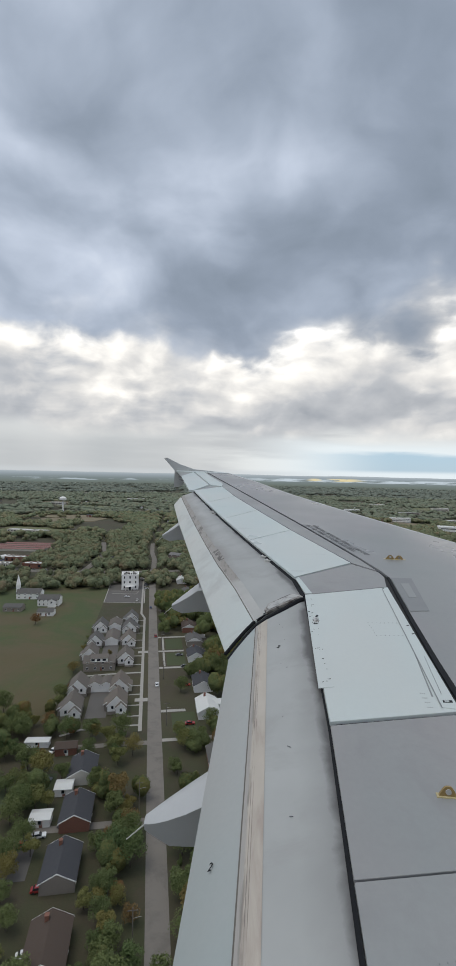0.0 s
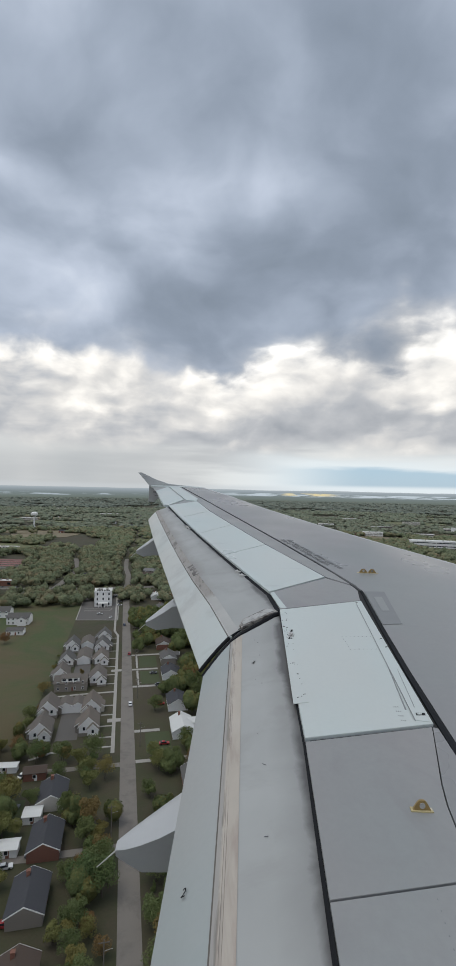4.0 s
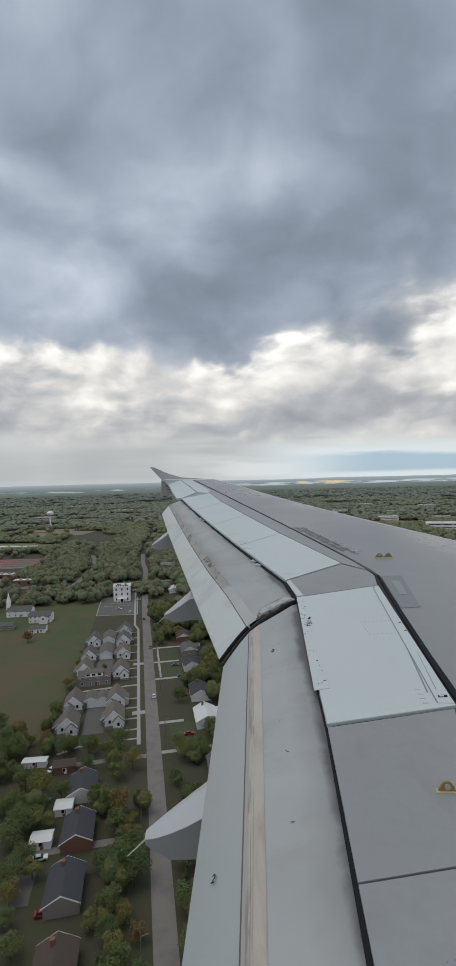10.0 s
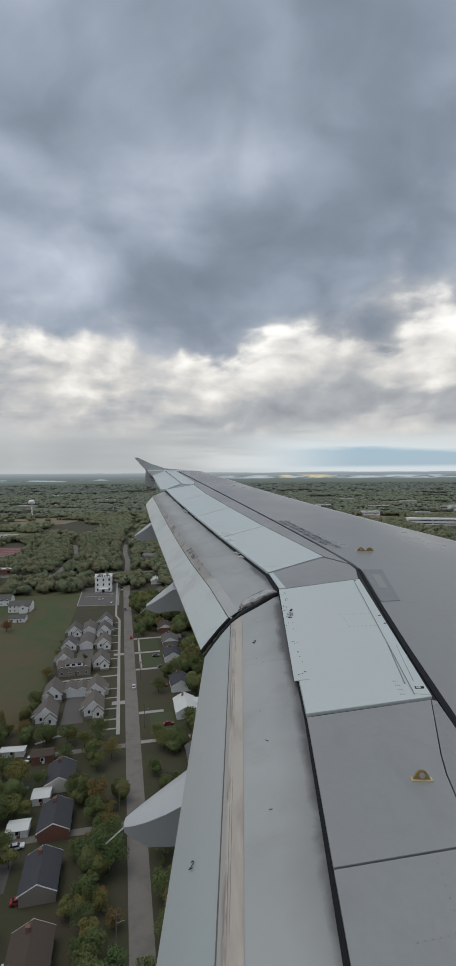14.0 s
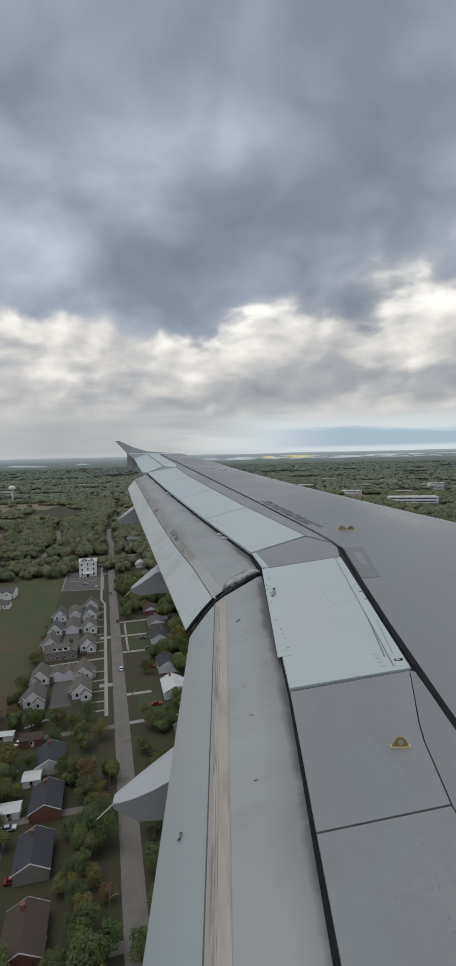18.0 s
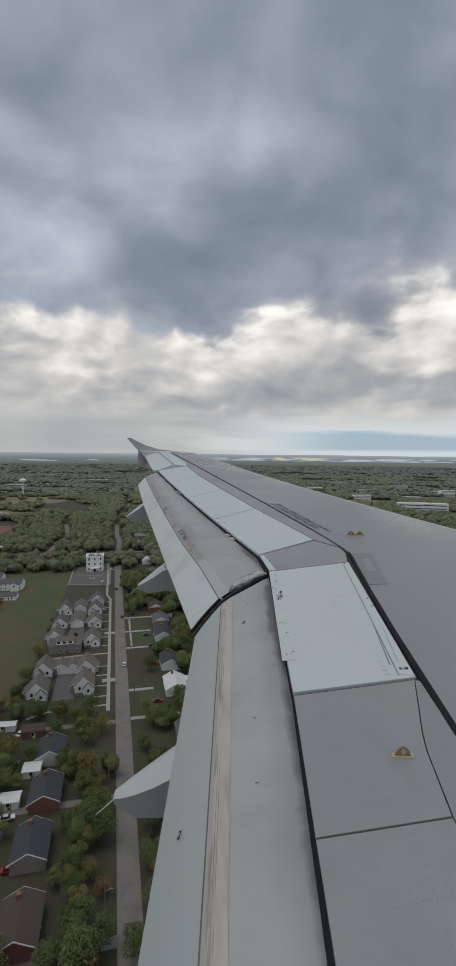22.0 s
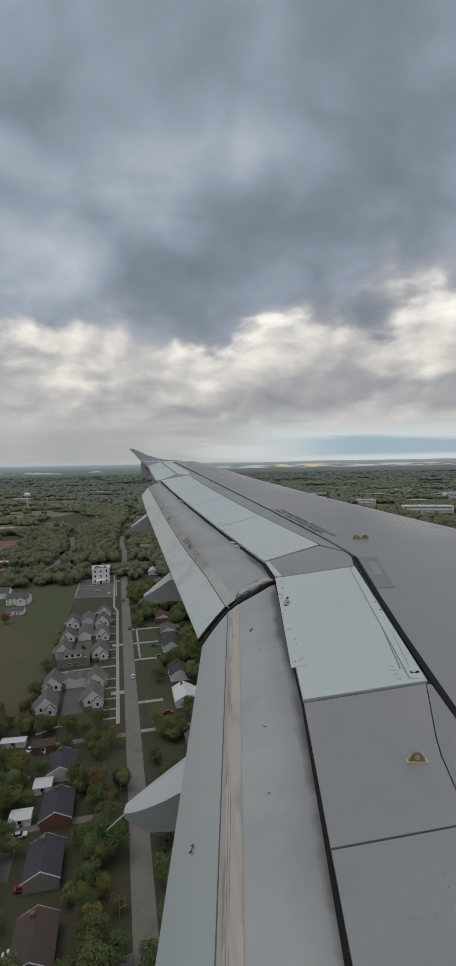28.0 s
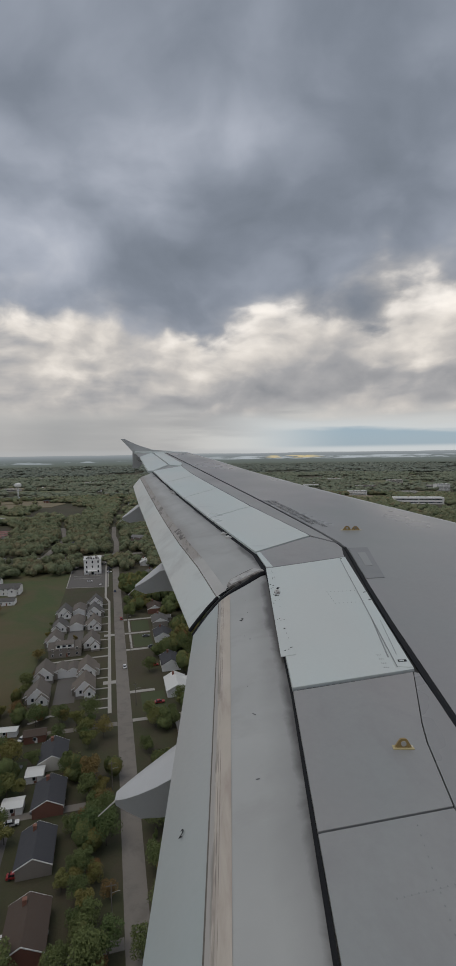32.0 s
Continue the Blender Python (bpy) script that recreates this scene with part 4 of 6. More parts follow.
SHINGLE = surface("grey_shingles", (0.110, 0.105, 0.100), 0.9, scale=0.7, vary=0.2, grain=4, relief=0.3)
SHINGLE_WARM = surface("warm_grey_shingles", (0.140, 0.123, 0.108), 0.9, scale=0.7, vary=0.2, grain=4, relief=0.3)
SHINGLE_TAN = surface("tan_grey_shingles", (0.155, 0.132, 0.112), 0.9, scale=0.7, vary=0.2, grain=4, relief=0.3)
SHINGLE_BLUE = surface("blue_grey_shingles", (0.052, 0.053, 0.060), 0.9, scale=0.7, vary=0.2, grain=4, relief=0.3)
SHINGLE_BROWN = surface("brown_shingles", (0.078, 0.056, 0.044), 0.9, scale=0.7, vary=0.2, grain=4, relief=0.3)
SHINGLE_PALE = surface("pale_grey_shingles", (0.19, 0.185, 0.18), 0.9, scale=0.7, vary=0.15, grain=4, relief=0.3)
MEMBRANE = surface("white_roof_membrane", (0.62, 0.62, 0.60), 0.7, scale=0.2, vary=0.1, grain=3, relief=0.1)
GLASS, gt, gb = material("dark_window_glass", 0.12)
gb.inputs["Base Color"].default_value = (0.02, 0.024, 0.03, 1)
TYRE = surface("tyre_rubber", (0.02, 0.02, 0.02), 0.8, relief=0)
POLE = surface("weathered_pole_wood", (0.16, 0.14, 0.12), 0.9, scale=1, vary=0.2, grain=8, relief=0.2)
PAINT = {}
for nm, c in (("white", (0.72, 0.72, 0.72)), ("silver", (0.42, 0.43, 0.44)), ("black", (0.025, 0.025, 0.028)), ("grey", (0.13, 0.135, 0.14)), ("red", (0.32, 0.03, 0.03)), ("blue", (0.03, 0.06, 0.16))):
    PAINT[nm] = surface(nm + "_car_paint", c, 0.3, scale=1, vary=0.05, grain=20, relief=0)


def build_ground():
    bm = bmesh.new()
    radii = [0, 60, 120, 200, 300, 420, 560, 750, 1000, 1350, 1800, 2400, 3200, 4000, 4860]
    centre = bm.verts.new((0, 0, GZ))
    prev = None
    n = 96
    for r in radii[1:]:
        ring = []
        for k in range(n):
            a = 2 * math.pi * k / n
            x, y = r * math.cos(a), r * math.sin(a)
            roll = max(0.0, r - 700) / 4000 * 14 * noise.noise((x / 700, y / 700, 0.3))
            ring.append(bm.verts.new((x, y, GZ + roll)))
        for k in range(n):
            if prev:
                bm.faces.new((prev[k], ring[k], ring[(k + 1) % n], prev[(k + 1) % n]))
            else:
                bm.faces.new((centre, ring[k], ring[(k + 1) % n]))
        prev = ring
    tagged(part("ground", bm, SOIL, None, "brown and green suburban ground", True), category="ground", kind="structure")


build_ground()


def build_backdrop():
    m, t, b = material("glowing_hazy_distance", 1.0)
    t.nodes.remove(b)
    co = t.nodes.new("ShaderNodeTexCoord")
    sep = t.nodes.new("ShaderNodeSeparateXYZ")
    link(t, co.outputs["Object"], sep.inputs[0])
    # the haze lies in these colours, paler upward, and the ring emits them
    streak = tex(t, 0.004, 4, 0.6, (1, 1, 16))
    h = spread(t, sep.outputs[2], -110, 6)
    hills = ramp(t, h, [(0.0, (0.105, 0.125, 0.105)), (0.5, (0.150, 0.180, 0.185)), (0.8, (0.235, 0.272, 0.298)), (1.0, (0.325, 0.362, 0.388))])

    def product(*facs):
        out = facs[0]
        for f in facs[1:]:
            n = t.nodes.new("ShaderNodeMath")
            n.operation = "MULTIPLY"
            link(t, out, n.inputs[0])
            link(t, f, n.inputs[1])
            out = n.outputs[0]
        return out

    X, Z = sep.outputs[0], sep.outputs[2]
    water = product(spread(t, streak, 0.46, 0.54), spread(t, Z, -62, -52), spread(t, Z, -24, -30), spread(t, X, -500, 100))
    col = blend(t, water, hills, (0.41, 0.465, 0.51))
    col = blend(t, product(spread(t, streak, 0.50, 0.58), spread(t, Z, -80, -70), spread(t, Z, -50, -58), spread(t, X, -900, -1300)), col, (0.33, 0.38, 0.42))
    # yellow shore patch, its sunlight included in the colour
    sunlit_sand = product(spread(t, tex(t, 0.006, 3, 0.5, (1, 1, 5)), 0.42, 0.5), spread(t, Z, -50, -44), spread(t, Z, -20, -26), spread(t, X, 380, 470), spread(t, X, 960, 800))
    col = blend(t, sunlit_sand, col, (0.58, 0.50, 0.30))
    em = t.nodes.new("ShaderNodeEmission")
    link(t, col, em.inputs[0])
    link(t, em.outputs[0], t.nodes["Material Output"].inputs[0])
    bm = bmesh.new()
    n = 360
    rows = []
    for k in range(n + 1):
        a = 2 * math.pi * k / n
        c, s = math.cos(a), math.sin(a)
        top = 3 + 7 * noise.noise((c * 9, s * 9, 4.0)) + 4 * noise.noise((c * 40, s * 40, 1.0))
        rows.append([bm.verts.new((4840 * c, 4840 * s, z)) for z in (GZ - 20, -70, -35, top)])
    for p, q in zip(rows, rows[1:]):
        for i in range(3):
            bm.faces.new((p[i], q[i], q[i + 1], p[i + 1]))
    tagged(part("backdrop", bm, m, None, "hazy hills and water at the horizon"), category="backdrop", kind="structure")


build_backdrop()


def ribbon(name, points, width, mat, label, category, lift=0.06, kind="structure"):
    bm, rings = bmesh.new(), []
    pts = [Vector((x, y, 0)) for x, y in points]
    for i, p in enumerate(pts):
        d = (pts[min(i + 1, len(pts) - 1)] - pts[max(i - 1, 0)]).normalized()
        nrm = Vector((-d.y, d.x, 0)) * width / 2
        a, b = p - nrm, p + nrm
        rings.append([(a.x, a.y, GZ - 0.2), (a.x, a.y, GZ + lift), (b.x, b.y, GZ + lift), (b.x, b.y, GZ - 0.2)])
    loft(bm, rings)
    return tagged(part(name, bm, mat, None, label), category=category, kind=kind)


def plot(name, corners, mat, label, category, lift=0.04):
    bm = bmesh.new()
    loft(bm, [[(x, y, GZ + h) for x, y in corners] for h in (-0.2, lift)])
    return tagged(part(name, bm, mat, None, label), category=category, kind="structure")


along = lambda off, y: (street_x(y) + off, y + off * 0.242)
ribbon("road", [along(0, y) for y in (40, 120, 250, 400, 530)] + [(-130, 560), (-141, 610), (-156, 660), (-172, 730), (-187, 810), (-200, 900), (-212, 974), (-242, 1138)], 6.0, ASPHALT, "grey asphalt suburban street", "road")
ribbon("road", [(-420, 500), (-300, 508), (-169, 522), (-126, 533), (-82, 547), (80, 580), (260, 600)], 8.5, ASPHALT, "grey asphalt cross road", "road", 0.07)
ribbon("pavement", [along(-6.0, y) for y in (203, 260, 320, 362)] + [along(-8.6, y) for y in (374, 430, 517)], 1.6, CONCRETE, "pale concrete pavement beside the street", "pavement", 0.12)
for y in (208, 216, 226, 237, 247, 274, 287, 300, 314, 328, 343, 356):
    ribbon("path", [along(-6.0, y), along(-12, y)], 1.0, CONCRETE, "short concrete front path", "path", 0.13)
for y in (231, 293):
    ribbon("path", [along(-3, y), along(-9, y)], 3.4, CONCRETE, "pale concrete apron at the kerb", "path", 0.14)
ribbon("path", [along(-6.0, 263), along(-24, 262.5), along(-37, 261)], 1.5, CONCRETE, "pale concrete path between the townhouses", "path", 0.13)
ribbon("path", [along(-20, 207), along(-30, 207), along(-38, 203)], 1.3, CONCRETE, "pale concrete path behind the townhouses", "path", 0.1)
plot("alley", [along(-30, 216), along(-21, 216), along(-21, 258), along(-30, 258)], LOT, "asphalt alley between the townhouses", "alley")
plot("alley", [along(-30, 268), along(-21, 268), along(-21, 362), along(-30, 362)], LOT, "asphalt alley between the townhouses", "alley")
FIELD = [(-95, 204), (-104, 262), (-124, 350), (-143, 434), (-163, 498), (-265, 486), (-250, 330), (-160, 222)]
plot("field", FIELD, GRASS, "wide mown green field", "field")
plot("parking_lot", [(-135, 399), (-101, 402), (-126, 505), (-161, 507)], LOT, "asphalt parking lot round the white building", "parking lot")
for pts in ([(-135, 399), (-101, 402)], [(-101, 402), (-126, 505)], [(-135, 399), (-161, 507)], [(-141, 438), (-116, 441), (-116, 431), (-138, 429)]):
    ribbon("kerb", pts, 0.7, CONCRETE, "pale kerb round the parking lot", "kerb", 0.2)
for y, r in ((318, 22), (293, 18), (268, 36), (195, 30), (219, 14)):
    ribbon("driveway", [along(3, y), along(r, y)], 2.3, CONCRETE, "pale concrete driveway", "driveway", 0.08)
for y0, y1 in ((270, 291), (295, 316)):
    ribbon("path", [along(6.0, y0), along(6.0, y1)], 1.2, CONCRETE, "concrete path along the front lawns", "path", 0.11)
for y in (104, 150, 194):
    ribbon("driveway", [along(-3, y), along(-36, y)], 3.0, ASPHALT, "narrow asphalt driveway", "driveway", 0.08)
plot("yard", [along(-34, 132), along(-46, 132), along(-46, 147), along(-34, 147)], LOT, "small asphalt yard beside a house", "yard")
for y0, y1 in ((271, 290), (296, 315), (200, 217)):
    plot("lawn", [along(7.5, y0), along(18, y0), along(18, y1), along(7.5, y1)], LAWN, "small clipped front lawn", "lawn")
plot("lawn", [along(-34, 160), along(-58, 160), along(-58, 178), along(-34, 178)], LAWN, "clipped lawn behind the houses", "lawn")

# ---- houses ----
KEEP_OUT = []


def house(x, y, turn, w, d, h, wall, roof, label, rise=0.42, windows=2, chimney=False, wing_size=None, far=False, group="", trim=None):
    """A gabled house: its ridge runs along its own x."""
    e = tagged(new("house"), label, "house", group)
    e.matrix_world = pose(x, y, GZ, 0, 0, turn)
    KEEP_OUT.append((x, y, 0.5 * math.hypot(w, d) + 1.5))
    blocks = [(0, 0, w, d, h)]
    if wing_size:
        blocks.append((w * 0.22, -d * 0.5, *wing_size, h * 0.97))
    for i, (cx, cy, bw, bd, bh) in enumerate(blocks):
        top = bh + rise * (bd if i == 0 else bw) / 2
        bm = bmesh.new()
        if i == 0:
            prof = [(-bd / 2, 0), (bd / 2, 0), (bd / 2, bh), (0, top), (-bd / 2, bh)]
            loft(bm, [[(cx + s * bw / 2, cy + p, q) for p, q in prof] for s in (-1, 1)])
        else:
            prof = [(-bw / 2, 0), (bw / 2, 0), (bw / 2, bh), (0, top), (-bw / 2, bh)]
            loft(bm, [[(cx + p, cy + s, q) for p, q in prof] for s in (-bd / 2, bd / 2)])
        body = part("wall", bm, wall, e)
        o, th = 0.45, 0.16
        for s in (-1, 1):
            bm = bmesh.new()
            span = (bd if i == 0 else bw) / 2 + o
            run = (bw if i == 0 else bd) / 2 + o * 0.7
            eave = top - rise * span
            sec = [(0, top + 0.02), (s * span, eave + 0.02), (s * span, eave + th), (0, top + th + 0.04)]
            if i == 0:
                loft(bm, [[(cx + r, cy + p, q) for p, q in sec] for r in (-run, run)])
            else:
                loft(bm, [[(cx + p, cy + r, q) for p, q in sec] for r in (-run, run)])
            part("roof", bm, roof, e)
        if i == 0:
            for s in (-1, 1):
                for k in range(windows):
                    px = (k + 0.5) / windows * bw - bw / 2
                    for floor_z in ([1.0] if bh < 4.5 else [1.0, 3.9]):
                        bm = bmesh.new()
                        box(bm, px - 0.62, px + 0.62, cy + s * (bd / 2 + 0.02) - 0.05, cy + s * (bd / 2 + 0.02) + 0.05, floor_z, floor_z + 1.4)
                        fr = part("window", bm, WHITE, e)
                        if not far:
                            bm = bmesh.new()
                            box(bm, px - 0.48, px + 0.48, cy + s * (bd / 2 + 0.06) - 0.03, cy + s * (bd / 2 + 0.06) + 0.03, floor_z + 0.14, floor_z + 1.26)
                            part("pane", bm, GLASS, fr)
        if trim:
            for s in (-1, 1):
                bm = bmesh.new()
                half = (bd if i == 0 else bw) / 2
                tri = [(-half * 0.92, bh * 1.0 + 0.15), (half * 0.92, bh + 0.15), (0, top - 0.12)]
                if i == 0:
                    loft(bm, [[(cx + s * (bw / 2 + q), cy + p, z) for p, z in tri] for q in (0.0, 0.06)])
                else:
                    loft(bm, [[(cx + p, cy + s * (bd / 2 + q), z) for p, z in tri] for q in (0.0, 0.06)])
                part("gable", bm, trim, e, "pale gable face")
                for side in (-1, 1):
                    bm = bmesh.new()
                    over = half + 0.47
                    sec = [(0, top + 0.20), (side * over, top - rise * over + 0.14), (side * over, top - rise * over - 0.16), (0, top - 0.12)]
                    run = (bw if i == 0 else bd) / 2 + 0.32
                    if i == 0:
                        loft(bm, [[(cx + s * (run + q), cy + p, z) for p, z in sec] for q in (0.0, 0.08)])
                    else:
                        loft(bm, [[(cx + p, cy + s * (run + q), z) for p, z in sec] for q in (0.0, 0.08)])
                    part("fascia", bm, WHITE, e)
        if i == 1:
            bm = bmesh.new()
            box(bm, cx - 0.6, cx + 0.6, cy - bd / 2 - 0.05, cy - bd / 2 + 0.03, bh * 0.62, bh * 0.62 + 1.3)
            fr = part("window", bm, GLASS, e)
    if not far:
        bm = bmesh.new()
        box(bm, -0.5 + w * 0.06, 0.5 + w * 0.06, -d / 2 - 0.06, -d / 2 + 0.02, 0.1, 2.15)
        part("door", bm, BRICK if wall is not BRICK else WHITE, e)
    if chimney:
        bm = bmesh.new()
        box(bm, w * 0.28, w * 0.28 + 0.9, 0.4, 1.3, h, h + rise * d / 2 + 1.0)
        box(bm, w * 0.28 - 0.08, w * 0.28 + 0.98, 0.32, 1.38, h + rise * d / 2 + 1.0, h + rise * d / 2 + 1.15)
        part("chimney", bm, BRICK, e)
    return e


R = random.Random(11)
def townhouse(off, y, mirror, w, d, h, wall, roof):
    """Two storeys under a steep roof whose white gables look down the street, a lower gabled bay set forward on one side."""
    e = tagged(new("townhouse"), "grey-roofed townhouse with white double gables", "house", "townhouses")
    px, py = along(off, y)
    e.matrix_world = pose(px, py, GZ, 0, 0, STREET_TURN)
    KEEP_OUT.append((px, py, 0.5 * math.hypot(w, d) + 1.0))
    for i, (cx, c0, c1, bw, bh, k) in enumerate(((0.0, -d / 2, d / 2, w, h, 0.92), (mirror * w * 0.24, -d / 2 - 2.2, -d * 0.1, w * 0.56, h - 0.6, 0.98), (-mirror * w * 0.44, -d * 0.18, d * 0.34, w * 0.5, h - 1.0, 0.6))):
        top = bh + k * bw / 2
        bm = bmesh.new()
        prof = [(-bw / 2, 0), (bw / 2, 0), (bw / 2, bh), (0, top), (-bw / 2, bh)]
        loft(bm, [[(cx + p, c, q) for p, q in prof] for c in (c0, c1)])
        part("wall" if i == 0 else "bay", bm, wall, e)
        for s in (-1, 1):
            bm = bmesh.new()
            o = bw / 2 + 0.4
            sec = [(0, top + 0.02), (s * o, top - k * o + 0.02), (s * o, top - k * o + 0.2), (0, top + 0.22)]
            loft(bm, [[(cx + p, c, q) for p, q in sec] for c in (c0 - 0.35, c1 + 0.35)])
            part("roof", bm, roof, e)
            bm = bmesh.new()
            sec = [(0, top + 0.26), (s * (o + 0.04), top - k * o + 0.22), (s * (o + 0.04), top - k * o - 0.22), (0, top - 0.2)]
            loft(bm, [[(cx + p, c, q) for p, q in sec] for c in (c0 - 0.45, c0 - 0.36)])
            part("fascia", bm, WHITE, e)
        if i == 2:
            continue
        bm = bmesh.new()
        loft(bm, [[(cx + p, c, q) for p, q in ((-bw * 0.48, bh * 0.35), (bw * 0.48, bh * 0.35), (bw * 0.48, bh), (0, top - 0.1), (-bw * 0.48, bh))] for c in (c0 - 0.06, c0 + 0.02)])
        part("gable", bm, WHITE, e, "white boarded gable")
        for wx in ((-0.22, 0.22) if i == 0 else (0.0,)):
            bm = bmesh.new()
            box(bm, cx + wx * bw - 0.5, cx + wx * bw + 0.5, c0 - 0.11, c0 - 0.05, bh * 0.62, bh * 0.62 + 1.4)
            part("window", bm, GLASS, e)
    for s in (-1, 1):
        for wy in (-0.25, 0.2):
            for z in (1.0,):
                bm = bmesh.new()
                box(bm, s * (w / 2 + 0.02) - 0.05, s * (w / 2 + 0.02) + 0.05, wy * d - 0.5, wy * d + 0.5, z, z + 1.3)
                part("window", bm, GLASS, e)


# townhouses in two clusters beside the street, with garages along the alley behind
for off, y, mirror in ((-16.5, 224, 1), (-16.5, 243, -1), (-15.5, 279, 1), (-15.0, 308, 1), (-15.5, 332, -1), (-15.0, 354, 1), (-36, 222, 1), (-36, 243, -1), (-35.5, 285, 1), (-35, 308, -1), (-34.5, 336, 1)):
    townhouse(off, y, mirror, R.uniform(8.0, 9.0), R.uniform(10.5, 12.5), R.uniform(3.8, 4.4), R.choice((TAUPE, TAUPE, CREAM)), R.choice((SHINGLE, SHINGLE_WARM, SHINGLE_WARM, SHINGLE_TAN)))
for off, y, w, d, turn, lab in ((-28.5, 246, 9, 7, 90, "low grey-roofed garage with white gable"), (-23.0, 246, 9, 6, 90, "low grey-roofed garage with white gable"), (-25.5, 315, 18, 8, 90, "long low grey-roofed garage block"), (-25.5, 342, 15, 8, 90, "long low grey-roofed garage block")):
    px, py = along(off, y)
    house(px, py, STREET_TURN + turn, w, d, 3.4, WHITE, SHINGLE_WARM, lab, 0.5, 2, trim=WHITE)
px, py = along(-29, 271.5)
dormered = house(px, py, STREET_TURN, 17, 9, 4.6, TAUPE, SHINGLE_WARM, "long grey-roofed townhouse with a white dormer", 0.6, 4)
bm = bmesh.new()
loft(bm, [[(x, p, q) for p, q in ((-4.0, 4.9), (-4.0, 6.9), (0.5, 7.5), (0.5, 6.9))] for x in (-4.6, 4.6)])
dormer = part("dormer", bm, WHITE, dormered, "wide white dormer")
bm = bmesh.new()
loft(bm, [[(x, p, q) for p, q in ((-4.3, 6.9), (-4.3, 7.06), (0.9, 7.78), (0.9, 7.6))] for x in (-4.9, 4.9)])
part("dormer_roof", bm, SHINGLE_WARM, dormer)
for k in range(3):
    bm = bmesh.new()
    box(bm, -3.6 + 3.0 * k - 0.6, -3.0 + 3.0 * k + 0.6, -4.06, -3.96, 5.5, 6.6)
    part("window", bm, GLASS, dormer)
# detached houses across the street
for off, y, w, wall, roof, lab in ((23.5, 216, 14, WHITE, MEMBRANE, "white house with pale roof"), (24, 242, 13, WHITE, SHINGLE_BLUE, "white house with dark roof"), (24, 280, 13, WHITE, SHINGLE_BLUE, "white house with blue-grey roof and white trim"), (25, 305, 13, TAUPE, SHINGLE, "taupe house with grey roof"), (24, 332, 13, BRICK, SHINGLE_BROWN, "brick house with brown roof"), (29, 385, 14, CREAM, SHINGLE, "cream house under trees"), (30, 430, 14, WHITE, SHINGLE, "white house under trees"), (28, 478, 14, WHITE, MEMBRANE, "white house by the cross road"), (24, 176, 14, BRICK, SHINGLE, "brick bungalow with grey roof"), (22, 140, 13, BRICK, SHINGLE_BLUE, "brick bungalow with dark roof")):
    px, py = along(off, y)
    house(px, py, STREET_TURN + 90, w, 9.5, 3.4, wall, roof, lab, 0.5, 3, True, (5, 5), trim=WHITE)
for off, y, w, wall, roof, lab in ((-25, 176, 12, CREAM, SHINGLE_BLUE, "cream house with blue-grey roof"), (-24, 154, 12.5, BRICK, SHINGLE_BLUE, "brick house with blue-grey roof and white trim"), (-25, 133, 13, TAUPE, SHINGLE_BLUE, "taupe house with dark blue-grey roof"), (-24, 110, 13, BRICK, SHINGLE_BROWN, "brick house with dark roof and white trim"), (-26, 90, 12, BRICK, SHINGLE_BROWN, "brick house with brown roof"), (-47, 118, 12, TAUPE, SHINGLE_BROWN, "taupe house with brown roof"), (-50, 96, 12, BRICK, SHINGLE, "brick house with grey roof")):
    px, py = along(off, y)
    house(px, py, STREET_TURN + 90, w, 9.0, 3.3, wall, roof, lab, 0.5, 3, True, trim=wall)
house(-176, 386, 8, 17, 11, 5.5, WHITE, SHINGLE, "large white house with dark roof beside the field", 0.5, 5, False, (6, 7))
house(-166, 358, 10, 12, 8, 3.2, WHITE, SHINGLE, "white outbuilding beside the field", 0.4, 2)
house(-76, 183, 15, 8, 5, 3.0, BRICK, SHINGLE_BROWN, "small shed behind the houses", 0.4, 1)
house(-67, 160, 12, 5.5, 5, 2.6, WHITE, MEMBRANE, "small shed with a white roof", 0.15, 1)
house(-68, 145, 12, 6, 4.5, 2.6, WHITE, MEMBRANE, "small shed with a pale roof", 0.2, 1)


